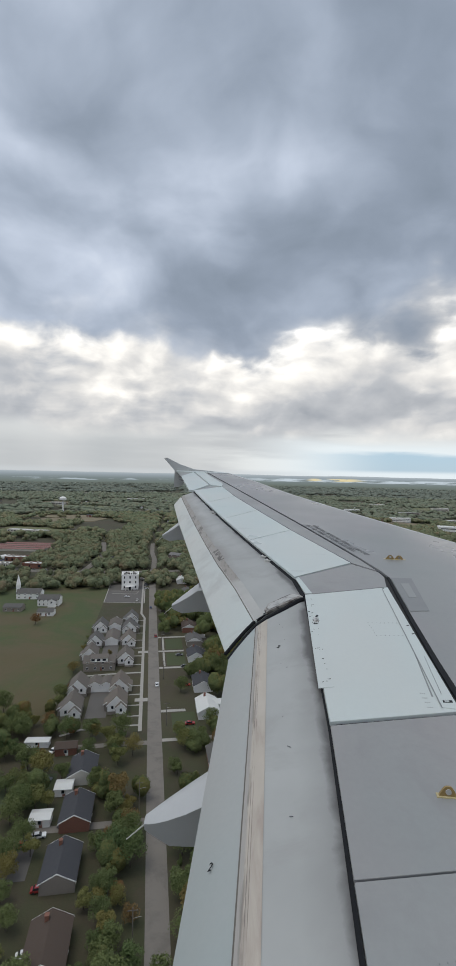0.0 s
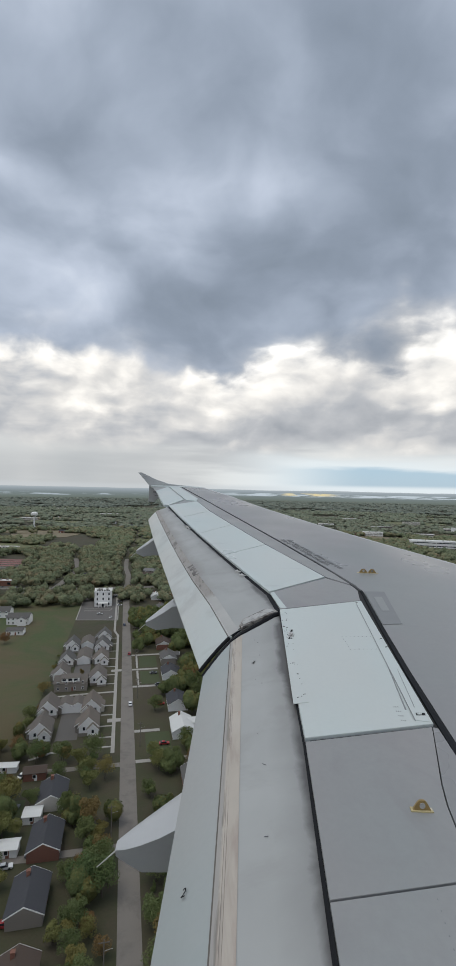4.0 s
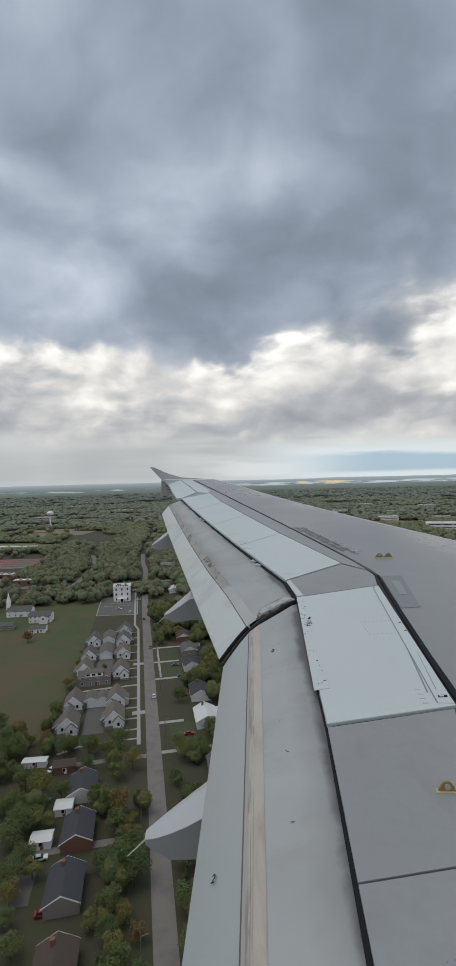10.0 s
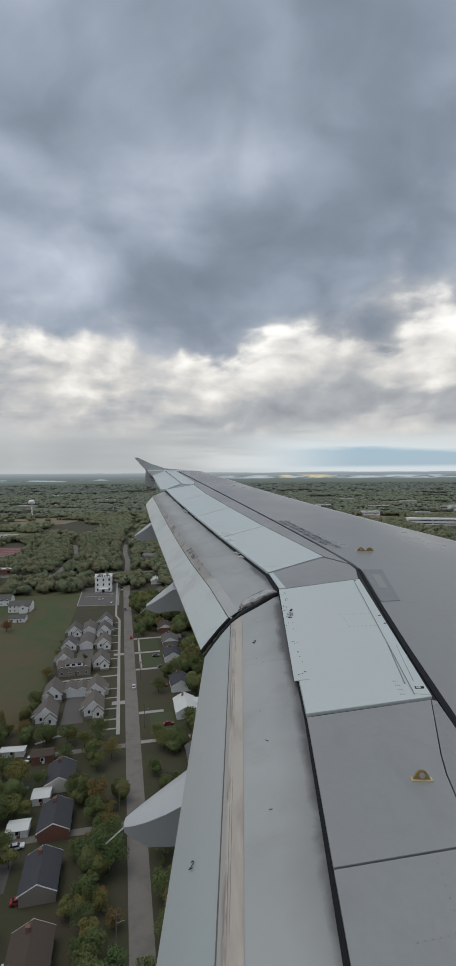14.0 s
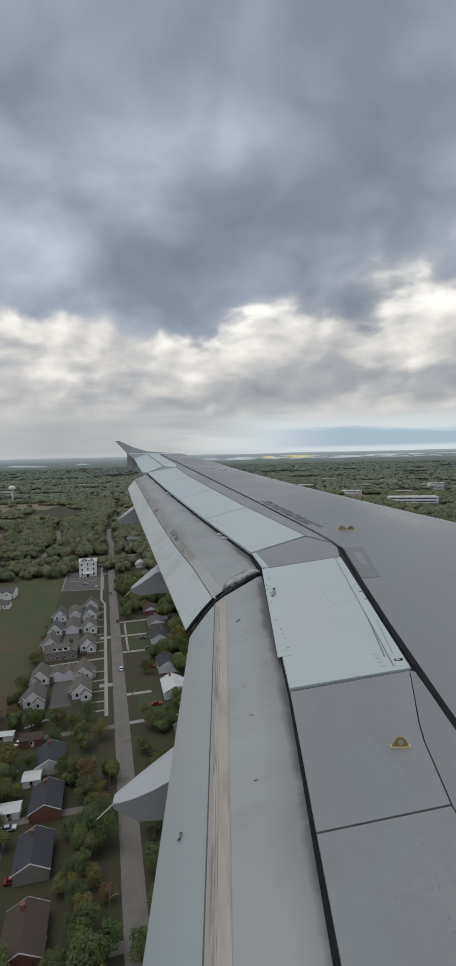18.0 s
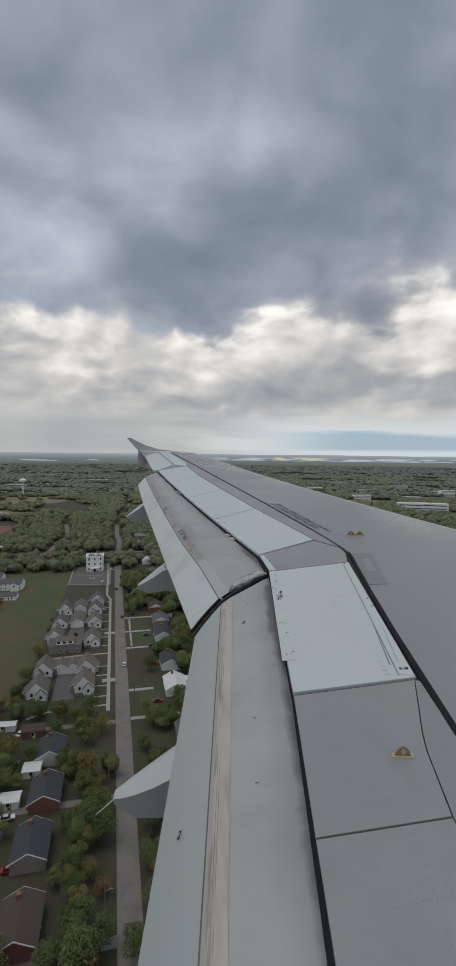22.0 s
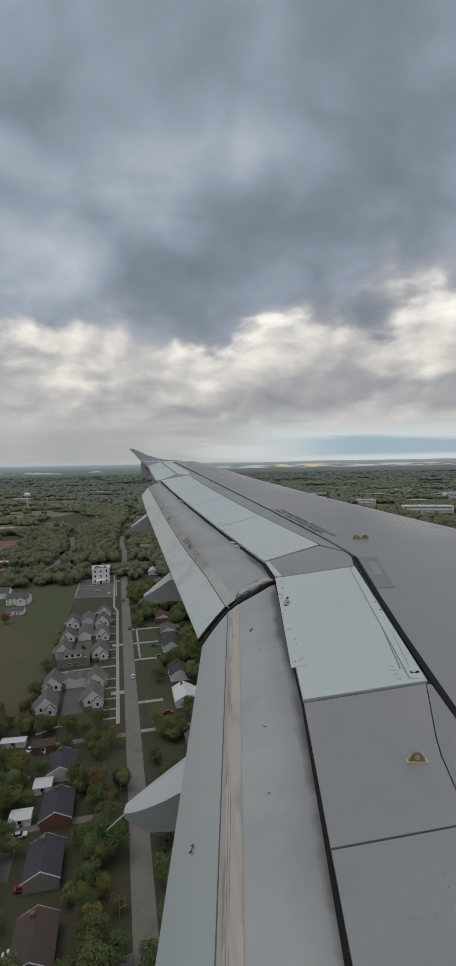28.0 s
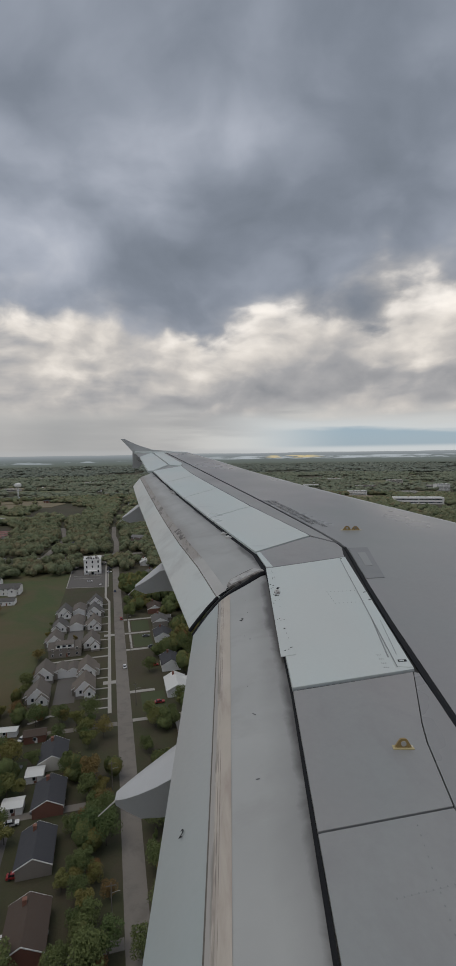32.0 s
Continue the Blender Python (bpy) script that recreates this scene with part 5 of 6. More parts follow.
def flat_block(name, x, y, turn, w, d, h, wall, label, storeys, cols, category="building", band=False, half_window=None):
    e = tagged(new(name), label, category)
    e.matrix_world = pose(x, y, GZ, 0, 0, turn)
    KEEP_OUT.append((x, y, 0.5 * math.hypot(w, d) + 3))
    bm = bmesh.new()
    box(bm, -w / 2, w / 2, -d / 2, d / 2, 0, h)
    part("wall", bm, wall, e)
    bm = bmesh.new()
    for a in ((-w / 2 - 0.2, w / 2 + 0.2, -d / 2 - 0.2, -d / 2 + 0.3), (-w / 2 - 0.2, w / 2 + 0.2, d / 2 - 0.3, d / 2 + 0.2), (-w / 2 - 0.2, -w / 2 + 0.3, -d / 2, d / 2), (w / 2 - 0.3, w / 2 + 0.2, -d / 2, d / 2)):
        box(bm, *a, h - 0.3, h + 0.7)
    part("parapet", bm, wall, e)
    bm = bmesh.new()
    box(bm, -w / 2 + 0.3, w / 2 - 0.3, -d / 2 + 0.3, d / 2 - 0.3, h, h + 0.2)
    part("roof", bm, MEMBRANE, e)
    step = h / storeys
    for f in range(storeys):
        if band:
            for k in range(2):
                bm = bmesh.new()
                box(bm, -w * 0.46 + k * w * 0.47, -w * 0.01 + k * w * 0.47, -d / 2 - 0.05, -d / 2 + 0.05, f * step + step * 0.42, f * step + step * 0.68)
                part("window", bm, GLASS, e)
        for k in range(0 if band else cols):
            px = (k + 0.5) / cols * w - w / 2
            half = half_window or 0.22 * w / cols
            if storeys == 1:
                px, half = px + R.uniform(-0.12, 0.12) * w / cols, half * R.uniform(0.45, 1.3)
                if R.random() < 0.22:
                    continue
            bm = bmesh.new()
            box(bm, px - half, px + half, -d / 2 - 0.05, -d / 2 + 0.05, f * step + step * 0.3, f * step + step * 0.78)
            part("window", bm, GLASS, e)
    for k in range(2):
        bm = bmesh.new()
        box(bm, -w * 0.2 + k * w * 0.35, -w * 0.2 + k * w * 0.35 + 2.4, -1.2, 1.2, h + 0.2, h + 1.7)
        part("roof_unit", bm, CONCRETE, e)
    return e


block = flat_block("apartment_block", -128, 454, STREET_TURN, 15.5, 15, 13.5, WHITE, "white three-storey block with flat roof and a front porch", 3, 3, half_window=0.6)
bm = bmesh.new()
box(bm, -4.2, 4.2, -11.2, -7.4, 3.3, 3.75)
porch = part("porch", bm, WHITE, block, "white flat-roofed front porch")
for px in (-3.9, -1.4, 1.4, 3.9):
    bm = bmesh.new()
    tube(bm, [(px, -10.9, 0), (px, -10.9, 3.3)], 0.28, 8)
    part("column", bm, WHITE, porch)
bm = bmesh.new()
box(bm, -1.3, 1.3, -7.66, -7.5, 0, 2.6)
part("door", bm, GLASS, block)
for px, py, ph in ((-5.0, -4.5, 1.3), (-3.2, -4.8, 0.9), (-1.0, -4.4, 1.2), (1.2, -4.6, 1.0), (3.4, -4.8, 1.4), (5.2, -4.2, 0.9), (-4.0, 2.0, 1.2), (3.0, 3.0, 1.5)):
    bm = bmesh.new()
    box(bm, px - 0.7, px + 0.7, py - 0.6, py + 0.6, 13.7, 13.7 + ph)
    part("roof_unit", bm, SHINGLE, block, "dark roof unit")
flat_block("office_building", 398, 1010, -12, 98, 30, 13, WHITE, "long white building with a row of dark windows", 2, 14, band=True)
for x, y, w in ((-690, 1560, 50), (-520, 1900, 70), (-860, 2300, 60), (150, 1750, 40), (420, 1900, 60), (610, 1450, 45)):
    flat_block("warehouse", x, y, R.uniform(-20, 20), w, 24, 7, CREAM, "distant pale flat-roofed building among trees", 1, 2, band=True)


# commercial strip beyond the cross road
RED_ROOF = surface("rusty_red_metal_roof", (0.23, 0.11, 0.095), 0.7, scale=0.3, vary=0.15, grain=3, relief=0.1)
plot("parking_lot", [(-330, 556), (-250, 560), (-256, 592), (-338, 588)], LOT, "asphalt yard beside the cross road", "parking lot")
for k in range(4):
    e = tagged(new("storage_shed"), "long low storage shed with rusty red roof", "storage shed", "red-roofed sheds")
    e.matrix_world = pose(-345 + 3 * k, 640 + 17 * k, GZ, 0, 0, 4)
    KEEP_OUT.append((-345, 640 + 17 * k, 46))
    bm = bmesh.new()
    loft(bm, [[(x, p, q) for p, q in ((-5.5, 0), (5.5, 0), (5.5, 3), (0, 3.9), (-5.5, 3))] for x in (-44, 44)])
    part("wall", bm, CREAM, e)
    for s in (-1, 1):
        bm = bmesh.new()
        loft(bm, [[(x, p, q) for p, q in ((0, 3.95), (s * 6, 2.97), (s * 6, 3.1), (0, 4.1))] for x in (-44.5, 44.5)])
        part("roof", bm, RED_ROOF, e)
flat_block("apartment_building", -400, 790, -6, 70, 14, 10, CREAM, "tan three-storey apartment building", 3, 12)

# blocks further out
for x, y, w, st, cols, wall in ((330, 1230, 46, 3, 8, WHITE), (455, 1240, 60, 2, 9, CREAM), (590, 1330, 38, 5, 6, WHITE), (420, 1480, 70, 2, 9, TAUPE), (560, 1620, 52, 4, 8, CREAM), (270, 1560, 48, 2, 7, WHITE)):
    flat_block("office_block", x, y, R.uniform(-15, 15), w, 20, 3.6 * st, wall, "pale distant office block among trees", st, cols, band=True)


# shops and lots along the near side of the cross road
for x, y, w, d, h, wall, lab in ((-262, 532, 22, 12, 5, BRICK, "brick shop with a pale flat roof"), (-296, 530, 15, 10, 4.5, CREAM, "small cream shop by the cross road"), (-336, 530, 26, 14, 5, WHITE, "white shop with a pale flat roof"), (-382, 526, 20, 12, 5, TAUPE, "taupe shop by the cross road"), (-68, 526, 14, 9, 4.2, WHITE, "small white shop by the cross road"), (-24, 536, 16, 10, 4.5, WHITE, "small white shop beside its lot"), (30, 548, 24, 12, 5, CREAM, "cream shop with a pale flat roof"), (-300, 565, 24, 12, 5.5, BRICK, "brick store across the road"), (-385, 572, 30, 14, 5, WHITE, "white store across the road")):
    flat_block("shop", x, y, 3, w, d, h, wall, lab, 1, 4)
plot("parking_lot", [(-392, 508), (-240, 518), (-240, 525), (-392, 519)], LOT, "asphalt lot before the shops", "parking lot")
plot("parking_lot", [(-78, 534), (48, 560), (47, 567), (-78, 541)], LOT, "narrow asphalt lot beside the road", "parking lot", 0.05)


def church(x, y, turn):
    e = house(x, y, turn, 20, 11, 5, WHITE, SHINGLE, "white church with a grey roof and steeple", 0.6, 4)
    bm = bmesh.new()
    box(bm, -11.5, -8.5, -1.5, 1.5, 0, 11)
    part("tower", bm, WHITE, e)
    bm = bmesh.new()
    loft(bm, [[(-10 + a * s, b * s, z) for a, b in ((-1.6, -1.6), (1.6, -1.6), (1.6, 1.6), (-1.6, 1.6))] for s, z in ((1.0, 11), (0.03, 20))])
    part("steeple", bm, WHITE, e, "slim white steeple")


church(-202, 404, 8)
house(-196, 366, 8, 14, 9, 3.4, TAUPE, SHINGLE, "low taupe hall beside the field", 0.4, 3)
house(-89, 186, 8, 9, 3.2, 2.4, WHITE, MEMBRANE, "long white shed at the edge of the field", 0.1, 1)


def water_tower(x, y):
    e = tagged(new("water_tower"), "white water tower above the far trees", "water tower")
    e.matrix_world = pose(x, y, GZ)
    bm = bmesh.new()
    tube(bm, [(0, 0, 0), (0, 0, 4), (0, 0, 26), (0, 0, 30)], [4.0, 2.0, 2.0, 4.5], 14)
    part("stem", bm, WHITE, e)
    bm = bmesh.new()
    loft(bm, [[(r * math.cos(k * 0.3927), r * math.sin(k * 0.3927), z) for k in range(16)] for r, z in ((4, 28), (8.2, 31), (9.2, 34), (8.6, 37), (5.5, 39.5), (0.5, 40.6))])
    part("tank", bm, WHITE, e, smooth=True)


water_tower(-560, 1300)
LANES = [[(-126, 533), (-141, 610), (-156, 660), (-172, 730), (-187, 810), (-200, 900), (-212, 974), (-242, 1138)]]
for pts in ([(-242, 1138), (-270, 1230), (-330, 1300), (-420, 1420)], [(-290, 509), (-300, 590), (-308, 671), (-370, 790), (-424, 914), (-440, 1002), (-500, 1120)], [(-200, 519), (-215, 640), (-260, 760), (-290, 900), (-300, 1050)], [(-30, 553), (-10, 640), (-40, 740), (-35, 860)]):
    ribbon("road", pts, 7.0, ASPHALT, "winding asphalt road among trees", "road", 0.09)
    LANES.append(pts)
for pts in LANES:
    for (ax, ay), (bx, by) in zip(pts, pts[1:]):
        for k in range(9):
            KEEP_OUT.append((ax + (bx - ax) * k / 8, ay + (by - ay) * k / 8, 8.5))

# ---- vehicles ----
def car(colour):
    e = tagged(new("car"), colour + " car parked on asphalt", "car", "parked cars")
    e.matrix_world = pose(0, 0, GZ - 40)
    bm = bmesh.new()
    prof = [(-2.2, 0.35), (2.2, 0.35), (2.25, 0.7), (1.9, 0.88), (-2.0, 0.95), (-2.25, 0.75)]
    loft(bm, [[(x, s * (0.88 if 0 < i < 4 else 0.86), z) for i, (x, z) in enumerate(prof)] for s in (-1, 1)])
    part("body", bm, PAINT[colour], e)
    bm = bmesh.new()
    loft(bm, [[(-1.7, -0.8, 0.9), (1.0, -0.8, 0.9), (1.0, 0.8, 0.9), (-1.7, 0.8, 0.9)], [(-1.15, -0.65, 1.42), (0.3, -0.65, 1.42), (0.3, 0.65, 1.42), (-1.15, 0.65, 1.42)]])
    part("cabin_glass", bm, GLASS, e)
    bm = bmesh.new()
    box(bm, -1.12, 0.28, -0.62, 0.62, 1.41, 1.46)
    part("roof", bm, PAINT[colour], e)
    for x in (-1.35, 1.35):
        for s in (-0.85, 0.85):
            bm = bmesh.new()
            tube(bm, [(x, s - 0.1, 0.33), (x, s + 0.1, 0.33)], 0.33, 10)
            part("wheel", bm, TYRE, e)
    return e


cars = {c: car(c) for c in PAINT}
used = set()


def park(x, y, turn):
    c = R.choice(["white", "white", "silver", "silver", "black", "grey", "grey", "red", "blue"])
    m = pose(x, y, GZ + 0.08, 0, 0, turn)
    if c in used:
        copy_thing(cars[c], m)
    else:
        cars[c].matrix_world = m
        used.add(c)


for x, y, turn in ((-76, 165, 5), (-73, 157, 8), (-66, 139, 20), (-69, 135, 25), (-81, 183, 80), (-60, 144, 10), (-52, 104, 20), (-57, 121, 15)):
    park(x, y, turn)
for k in range(7):
    if k not in (1, 4):
        park(-112 - 0.245 * 6 * k, 452 + 6 * k, STREET_TURN)
for x, y, turn in ((-121, 419, 5), (-109, 409, 95), (-124, 488, 8), (-132, 489, 8), (-140, 489, 8)):
    park(x, y, turn)
for off, y in ((15, 285), (17, 268), (16, 244), (15, 206), (1.6, 320), (-1.6, 388), (1.5, 246), (30, 268)):
    px, py = along(off, y)
    park(px, py, STREET_TURN + (0 if off > 5 else 90))
for k in range(14):
    x = -400 + 46 * k
    park(x, 500 + 0.105 * (x + 420) - (2 if k % 2 else -2), 6)
for k in range(52):
    for yy in (511.5,):
        if R.random() < 0.5:
            park(-385 + 2.8 * k, yy + 8 * k / 52, 92)


def trailer(x, y, turn, mat, label):
    e = tagged(new("semi_trailer"), label, "trailer", "parked trailers")
    e.matrix_world = pose(x, y, GZ + 0.06, 0, 0, turn)
    bm = bmesh.new()
    box(bm, -6.8, 6.8, -1.28, 1.28, 1.15, 4.0)
    part("box", bm, mat, e)
    bm = bmesh.new()
    box(bm, -6.5, 6.5, -0.5, 0.5, 0.85, 1.15)
    part("chassis", bm, TYRE, e)
    for wx in (-5.6, -4.3):
        for s in (-1.1, 1.1):
            bm = bmesh.new()
            tube(bm, [(wx, s - 0.16, 0.5), (wx, s + 0.16, 0.5)], 0.5, 10)
            part("wheel", bm, TYRE, e)


for k in range(7):
    trailer(-326 + 5.2 * k, 578, 84, (WHITE, WHITE, PAINT["silver"], WHITE, PAINT["grey"], WHITE, RED_ROOF)[k], ("white box trailer", "white box trailer", "silver box trailer", "white box trailer", "grey box trailer", "white box trailer", "rust-red box trailer")[k] + " parked in a row")
for yy in (562, 570):
    for k in range(24):
        if R.random() < 0.7:
            park(-328 + 3.1 * k, yy + 0.06 * k, 92)
for c in cars:
    if c not in used:
        park(*along(20, 150), 30)


def utility_pole(x, y):
    e = tagged(new("utility_pole"), "wooden utility pole beside the street", "utility pole", "poles along the street")
    e.matrix_world = pose(x, y, GZ, 0, 0, STREET_TURN)
    bm = bmesh.new()
    tube(bm, [(0, 0, -0.3), (0, 0, 10.5)], [0.17, 0.11], 8)
    part("pole", bm, POLE, e)
    bm = bmesh.new()
    box(bm, -1.2, 1.2, -0.06, 0.06, 9.7, 9.85)
    part("crossarm", bm, POLE, e)
    bm = bmesh.new()
    tube(bm, [(0.1, 0, 7.9), (1.5, 0, 8.2), (2.0, 0, 8.15)], 0.05, 6)
    part("lamp_arm", bm, CONCRETE, e)


for off, y in ((-5.6, 109), (-5.2, 154), (5.0, 206), (5.0, 253), (5.0, 300), (5.0, 347), (5.0, 394)):
    utility_pole(*along(off, y))

# ---- trees ----
def tree_kind(seed, height, spread_r, lobes, conifer=False):
    r = random.Random(seed)
    e = tagged(new("tree"), "broadleaf tree with autumn-tinged crown" if not conifer else "dark evergreen tree with dense narrow crown", "tree")
    e.matrix_world = pose(0, 0, GZ - 60)
    bm = bmesh.new()
    top = height * 0.62
    tube(bm, [(0, 0, -0.3), (0.1, 0.05, height * 0.25), (0.2, -0.1, top)], [0.30, 0.22, 0.08], 7)
    centres = []
    for k in range(lobes):
        a = 2 * math.pi * k / lobes + r.uniform(-0.4, 0.4)
        q = r.uniform(0.25, 0.7) * spread_r
        z = height * r.uniform(0.45, 0.82)
        if conifer:
            q, z = spread_r * 0.25 * (1 - k / lobes), height * (0.2 + 0.75 * k / lobes)
        c = Vector((q * math.cos(a), q * math.sin(a), z))
        centres.append((c, spread_r * r.uniform(0.36, 0.58) * (1.25 * (1.05 - k / lobes) if conifer else 1)))
        if not conifer:
            tube(bm, [(0.08, 0, height * r.uniform(0.22, 0.4)), tuple(c * 0.6 + Vector((0, 0, z * 0.3))), tuple(c)], [0.12, 0.07, 0.03], 5)
    part("trunk", bm, BARK, e, "grey trunk and limbs")
    bm = bmesh.new()
    for c, rad in centres:
        for _ in range(240):
            d = Vector((r.gauss(0, 1), r.gauss(0, 1), r.gauss(0.25, 1))).normalized()
            p = c + Vector((d.x, d.y, d.z * 0.78)) * rad * r.uniform(0.6, 1.12)
            s = r.uniform(0.16, 0.34)
            n = (0.6 * d + Vector((r.gauss(0, 0.6), r.gauss(0, 0.6), r.gauss(0.45, 0.6)))).normalized()
            u = n.orthogonal().normalized()
            v = n.cross(u)
            q = r.uniform(0, 6.28)
            u, v = math.cos(q) * u + math.sin(q) * v, math.cos(q) * v - math.sin(q) * u
            bm.faces.new([bm.verts.new(p + s * (a * u + b * v) + n * h) for a, b, h in ((-1, -0.6, 0), (0.7, -0.85, 0.1), (1, 0.5, 0), (-0.5, 0.9, 0.1))])
    me = bpy.data.meshes.new("crown")
    bm.to_mesh(me)
    bm.free()
    me.materials.append(LEAVES)
    crown = new("crown", me)
    crown.parent = e
    return e


KINDS = [tree_kind(21 + i, h, s, n) for i, (h, s, n) in enumerate(((12, 5.0, 8), (14, 5.6, 9), (10, 4.4, 7), (15.5, 6.2, 10), (8.5, 3.6, 6), (11.5, 5.6, 9), (13, 4.6, 8)))]
KINDS.append(tree_kind(51, 11, 2.6, 9, True))
first = set()


def plant(k, x, y, turn, size):
    m = pose(x, y, GZ, 0, 0, turn) @ Matrix.Diagonal((size, size, size * R.uniform(0.88, 1.12), 1))
    if k in first:
        copy_thing(KINDS[k], m)
    else:
        KINDS[k].matrix_world = m
        first.add(k)


CROSS_X, CROSS_Y = (-420, -300, -169, -126, -82, 80, 260), (500, 508, 522, 533, 547, 580, 600)


def cross_y(x):
    return float(np.interp(x, CROSS_X, CROSS_Y))


def in_field(x, y):
    """Inside the mown field."""
    inside = False
    for (ax, ay), (bx, by) in zip(FIELD, FIELD[1:] + FIELD[:1]):
        if (ay > y) != (by > y) and x < ax + (y - ay) / (by - ay) * (bx - ax):
            inside = not inside
    return inside


def blocked(x, y, margin):
    off = (x - street_x(y)) * 0.972
    if abs(off) < 5.2 + margin and y < 560:
        return True
    if abs(y - cross_y(x)) < 5 + margin:
        return True
    if 196 < y < 366 and -43 < off < -3:
        return True
    if 362 < y < 512 and -46 < off < -2:
        return True
    if 198 < y < 320 and 2 < off < 19:
        return True
    if in_field(x, y):
        return True
    return any((x - a) ** 2 + (y - b) ** 2 < (c + margin) ** 2 for a, b, c in KEEP_OUT)


planted = 0
for x, y, k, size in ((-47, 157, 6, 0.82), (-46, 150, 4, 0.9), (-40, 131, 1, 0.8), (-39, 121, 6, 0.75), (-20, 124, 2, 0.8), (-41, 241, 5, 0.6), (-57, 191, 4, 0.7), (-27, 268, 3, 0.7), (-76, 378, 1, 0.85), (-62, 383, 0, 0.9), (-62, 190, 4, 0.9), (-69, 193, 4, 0.8), (-79, 194, 2, 0.7), (-97, 190, 0, 0.8), (-163, 334, 5, 1.0), (-20, 100, 5, 0.9), (-10, 200, 3, 1.0), (-13, 226, 0, 1.0), (-15, 246, 5, 1.1), (-22, 290, 1, 0.9), (-88, 420, 0, 0.8), (-70, 165, 4, 0.8), (-58, 165, 4, 0.7)):
    plant(k, x, y, R.uniform(0, 360), size)
    planted += 1
tries = 0
for k in range(14):
    plant(R.choice((2, 4, 4, 7)), *along(R.choice((-25, -10.5, -42)) + R.uniform(-1, 1), 212 + 11.0 * k + R.uniform(-3, 3)), R.uniform(0, 360), R.uniform(0.32, 0.5))
    planted += 1
while planted < 299 and tries < 9000:
    tries += 1
    y = 64 + 250 * R.random() ** 1.5
    x = R.uniform(-0.55 * y - 5, 0.02 * y)
    size = R.uniform(0.55, 1.0)
    if blocked(x, y, 1.5 * size):
        continue
    plant(R.choice((0, 1, 2, 3, 4, 5, 6, 0, 1, 3, 5, 7)), x, y, R.uniform(0, 360), size)
    KEEP_OUT.append((x, y, 1.2 * size))
    planted += 1


# ---- clearings and far houses among the trees ----
MEADOW = surface("pale_meadow_grass", (0.150, 0.165, 0.078), 0.95, scale=0.02, vary=0.2, grain=0.4, relief=0.2, dirt=(0.165, 0.140, 0.085), dirt_at=(0.48, 0.66), dirt_scale=0.02)
STUBBLE = surface("tan_stubble", (0.21, 0.175, 0.11), 0.95, scale=0.02, vary=0.2, grain=0.4, relief=0.2)
Q = random.Random(29)


def clearing(x, y, a, b, turn, mat, label):
    c, s = math.cos(turn), math.sin(turn)
    ring = []
    for k in range(14):
        q, f = 2 * math.pi * k / 14, Q.uniform(0.8, 1.1)
        ring.append((x + f * (c * a * math.cos(q) - s * b * math.sin(q)), y + f * (s * a * math.cos(q) + c * b * math.sin(q))))
    plot("meadow", ring, mat, label, "meadow", 0.1 + max(0.0, y - 700) / 4000 * 9)
    for k in range(-2, 3):
        KEEP_OUT.append((x + c * a * 0.38 * k, y + s * a * 0.38 * k, 0.62 * b))


for k in range(9):
    y = Q.uniform(860, 2300)
    clearing(Q.uniform(-0.56, -0.12) * y, y, Q.uniform(50, 110), Q.uniform(40, 80), Q.uniform(-0.3, 0.3), MEADOW if k % 3 else STUBBLE, "pale green meadow among far woods" if k % 3 else "tan open ground among far woods")
for k in range(7):
    y = Q.uniform(1150, 2500)
    clearing(Q.uniform(0.16, 0.46) * y, y, Q.uniform(60, 120), Q.uniform(36, 70), Q.uniform(-0.25, 0.25), STUBBLE if k % 2 else MEADOW, "tan open ground among far woods" if k % 2 else "pale green meadow among far woods")
placed = 0
while placed < 120:
    y = 580 + 1300 * R.random() ** 1.3
    x = R.uniform(-0.58, 0.55) * y
    if blocked(x, y, 4):
        continue
    house(x, y, R.choice((STREET_TURN, STREET_TURN + 90, -20, 70)), R.uniform(11, 17), R.uniform(8, 10), R.choice((3.2, 3.4, 5.6)), R.choice((WHITE, WHITE, CREAM, BRICK, TAUPE)), R.choice((SHINGLE, SHINGLE_PALE, SHINGLE_BROWN, SHINGLE_BLUE)), "distant house among trees", 0.5, 2, far=True, group="distant houses")
    placed += 1


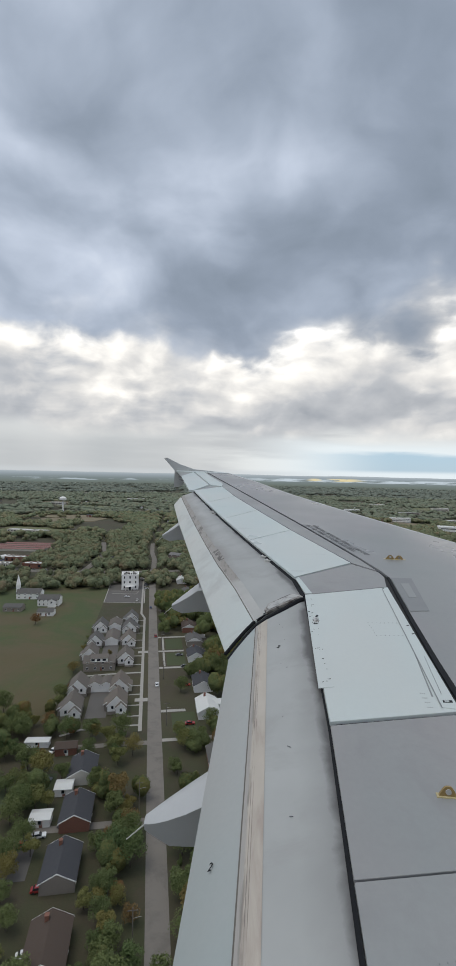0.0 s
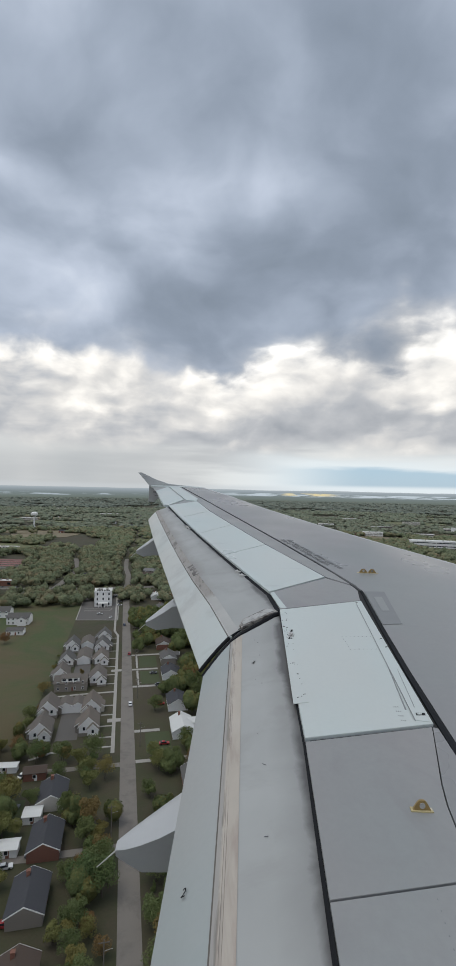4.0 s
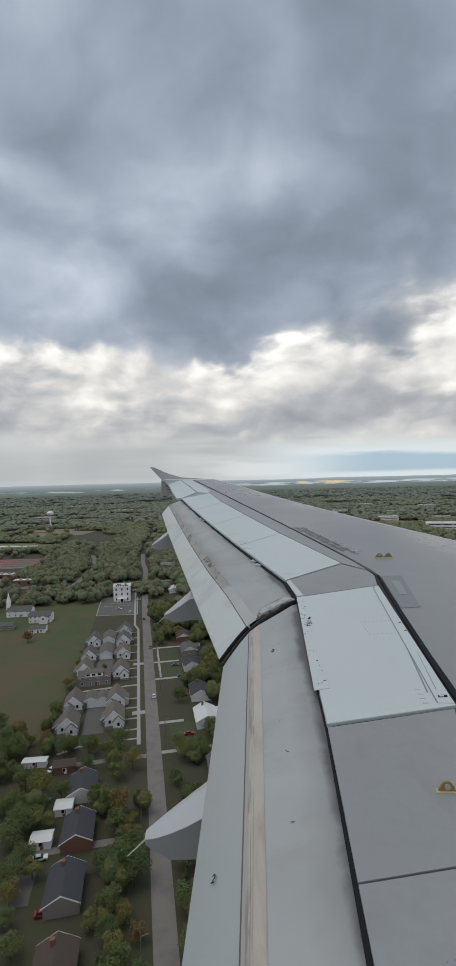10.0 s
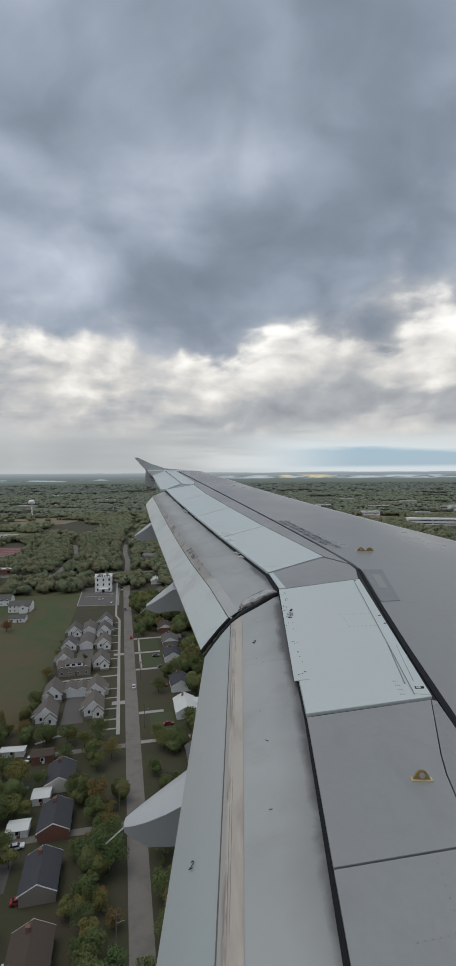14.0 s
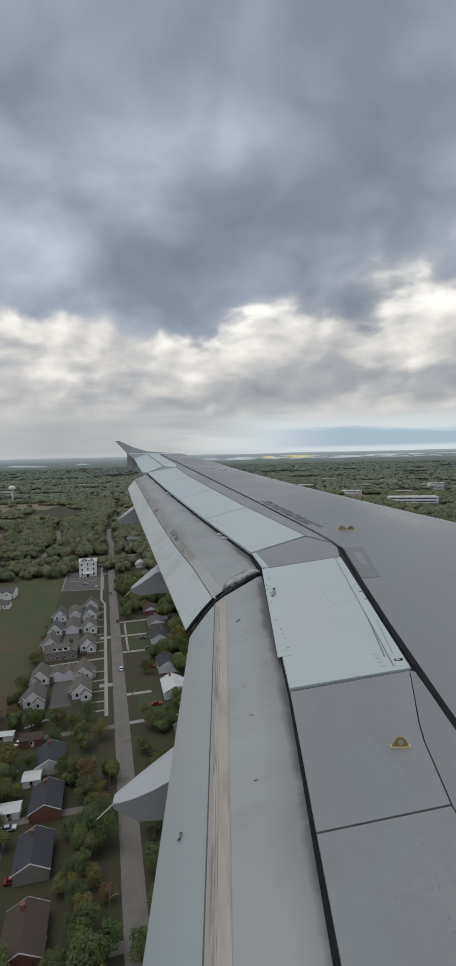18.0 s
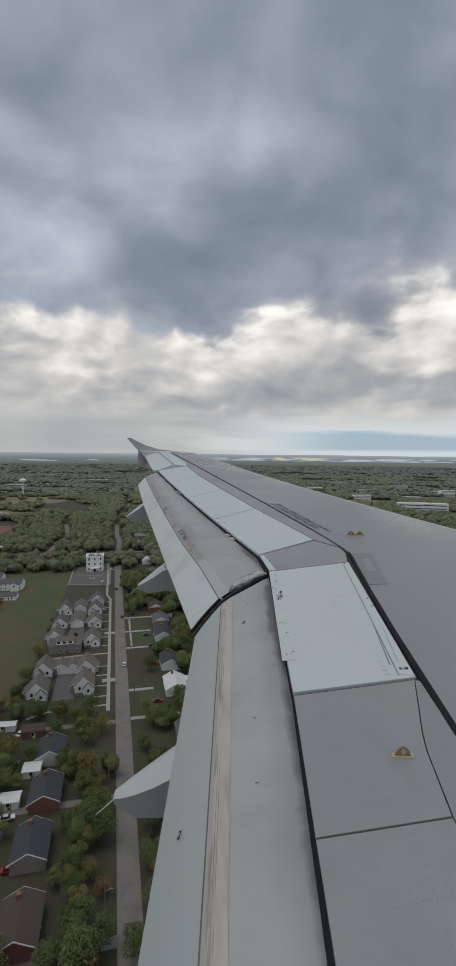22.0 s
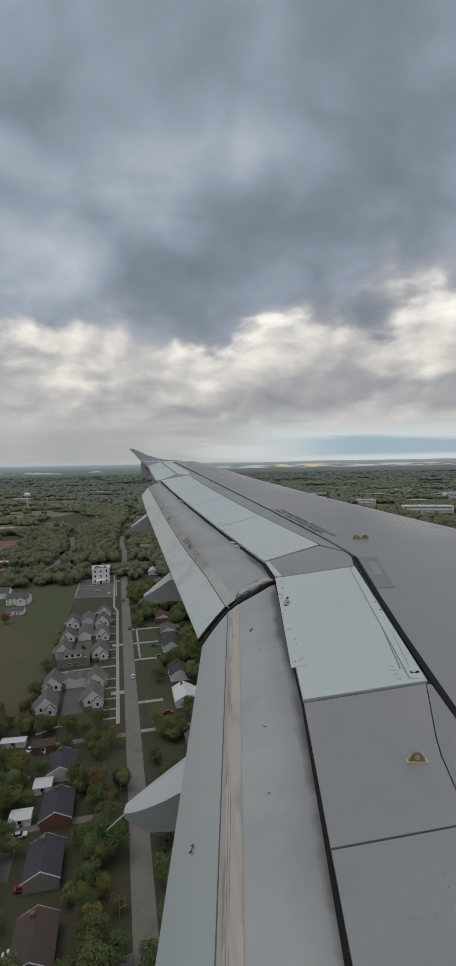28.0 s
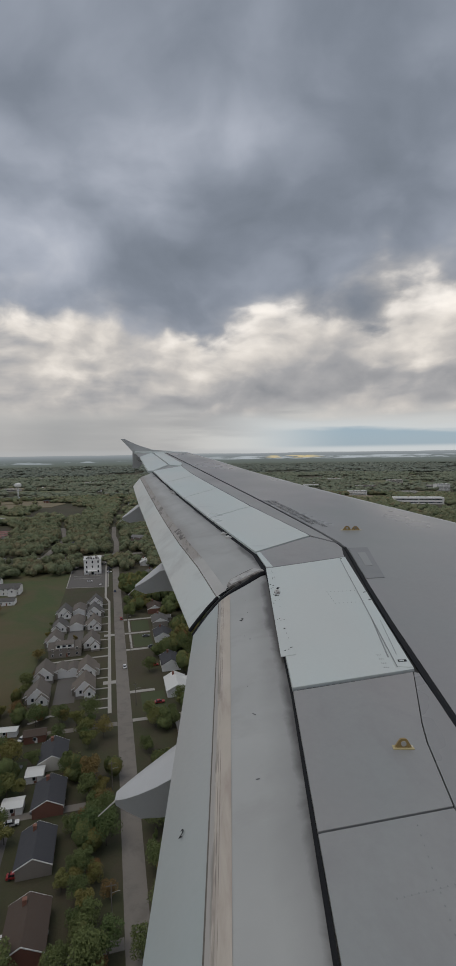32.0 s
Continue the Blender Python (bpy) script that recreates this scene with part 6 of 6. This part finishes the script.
def woodland(name, near, far, spacing, radius, height, fineness, seed, mat, leaves=0, right=0.60, tuft=1.0, lobes=1):
    """Woods that nobody could count: crowns of many leaf clumps, in one mesh."""
    g = np.random.default_rng(seed)
    n = int(0.48 * (right + 0.60) * (far**2 - near**2) / spacing**2)
    r = np.sqrt(g.uniform(near**2, far**2, n))
    a = g.uniform(-0.60, right, n)
    x, y = r * np.sin(a), r * np.cos(a)
    gap = np.array([noise.noise((px / 210, py / 160, 2.7)) for px, py in zip(x, y)])
    keep = gap < 0.27
    holes = np.array([h for h in KEEP_OUT if h[1] > near - 60 and h[2] > 5.5])
    if len(holes):
        for hx, hy, hr in holes:
            keep &= (x - hx) ** 2 + np.where(y < hy, 0.22, 1.0) * (y - hy) ** 2 > hr**2
    keep &= np.abs(y - np.interp(x, CROSS_X, CROSS_Y)) > 9
    if near < 400:
        keep &= np.array([not blocked(px, py, 1.0) for px, py in zip(x, y)])
    if near == 470:
        keep &= (y > np.interp(x, CROSS_X, CROSS_Y) + 9) | (x > -90) | ((y < 500) & (g.random(n) < 0.5))
    x, y = x[keep], y[keep]
    kin = 1.0
    if lobes > 1:
        n = len(x)
        kin = g.uniform(0.45, 0.85, n * lobes)
        q, off = g.uniform(0, 6.283, n * lobes), g.uniform(0.15, 0.85, n * lobes) * radius
        x = np.repeat(x, lobes) + off * np.cos(q)
        y = np.repeat(y, lobes) + off * np.sin(q)
    n = len(x)
    size = g.uniform(0.75, 1.25, n) * radius * kin
    tall = height * g.uniform(0.6, 1.15, n) * (0.55 + 0.5 * kin)
    ball = bmesh.new()
    bmesh.ops.create_icosphere(ball, subdivisions=fineness, radius=1)
    ball.verts.ensure_lookup_table()
    base = np.array([v.co for v in ball.verts])
    tri = np.array([[v.index for v in f.verts] for f in ball.faces])
    ball.free()
    lumps = g.uniform(0.66, 1.18, (n, len(base), 1))
    c = np.stack([x, y, GZ + tall * 0.58], 1)[:, None] + base * np.stack([size, size, tall * 0.42], 1)[:, None] * lumps
    f = (tri[None] + (np.arange(n) * len(base))[:, None, None]).reshape(-1)
    if leaves:
        # small leaf clumps standing out of the crowns' faces
        e = g.normal(size=(n, leaves, 3)) + (0, 0, 0.35)
        e /= np.linalg.norm(e, axis=2, keepdims=True)
        at = np.stack([x, y, GZ + tall * 0.58], 1)[:, None] + e * np.stack([size, size, tall * 0.42], 1)[:, None] * g.uniform(0.86, 1.12, (n, leaves, 1))
        u = np.cross(e + 0.5 * g.normal(size=e.shape), g.normal(size=e.shape))
        u /= np.linalg.norm(u, axis=2, keepdims=True)
        v = np.cross(e, u)
        s = tuft * g.uniform(0.45, 1.0, (n, leaves, 1))
        tufts = np.stack([at - s * u - 0.5 * s * v, at + s * u - 0.3 * s * v, at + 0.2 * s * u + s * v], 2).reshape(-1, 3)
        f = np.concatenate([f, n * len(base) + np.arange(len(tufts))])
        c = np.concatenate([c.reshape(-1, 3), tufts])
    me = bpy.data.meshes.new(name)
    me.vertices.add(c.size // 3)
    me.vertices.foreach_set("co", c.ravel())
    me.loops.add(len(f))
    me.loops.foreach_set("vertex_index", f)
    me.polygons.add(len(f) // 3)
    me.polygons.foreach_set("loop_start", np.arange(len(f) // 3) * 3)
    me.update(calc_edges=True)
    me.shade_smooth()
    me.materials.append(mat)
    tagged(new(name, me), "dense green and olive woodland canopy", "woodland", kind="stuff")


woodland("woodland", 88, 236, 11.5, 3.4, 8.5, 2, 12, WOODS_NEAR, 190, 0.0, 0.42, 3)
woodland("woodland", 235, 432, 8.2, 4.6, 11, 2, 8, WOODS_NEAR, 75, 0.0, 0.8, 3)
# from here outward the leaf colours carry the haze
woodland("woodland", 470, 850, 7.8, 6.4, 11.5, 1, 3, HAZED_WOODS, 36, tuft=1.25, lobes=3)
woodland("woodland", 850, 1300, 10.2, 8.2, 12, 1, 6, HAZED_WOODS, 8, tuft=1.8, lobes=3)
woodland("woodland", 1300, 2600, 19, 12.5, 13, 1, 4, HAZED_WOODS_BEYOND, lobes=2)
woodland("woodland", 2600, 4800, 32, 19, 14, 1, 5, HAZED_WOODS_LAST)
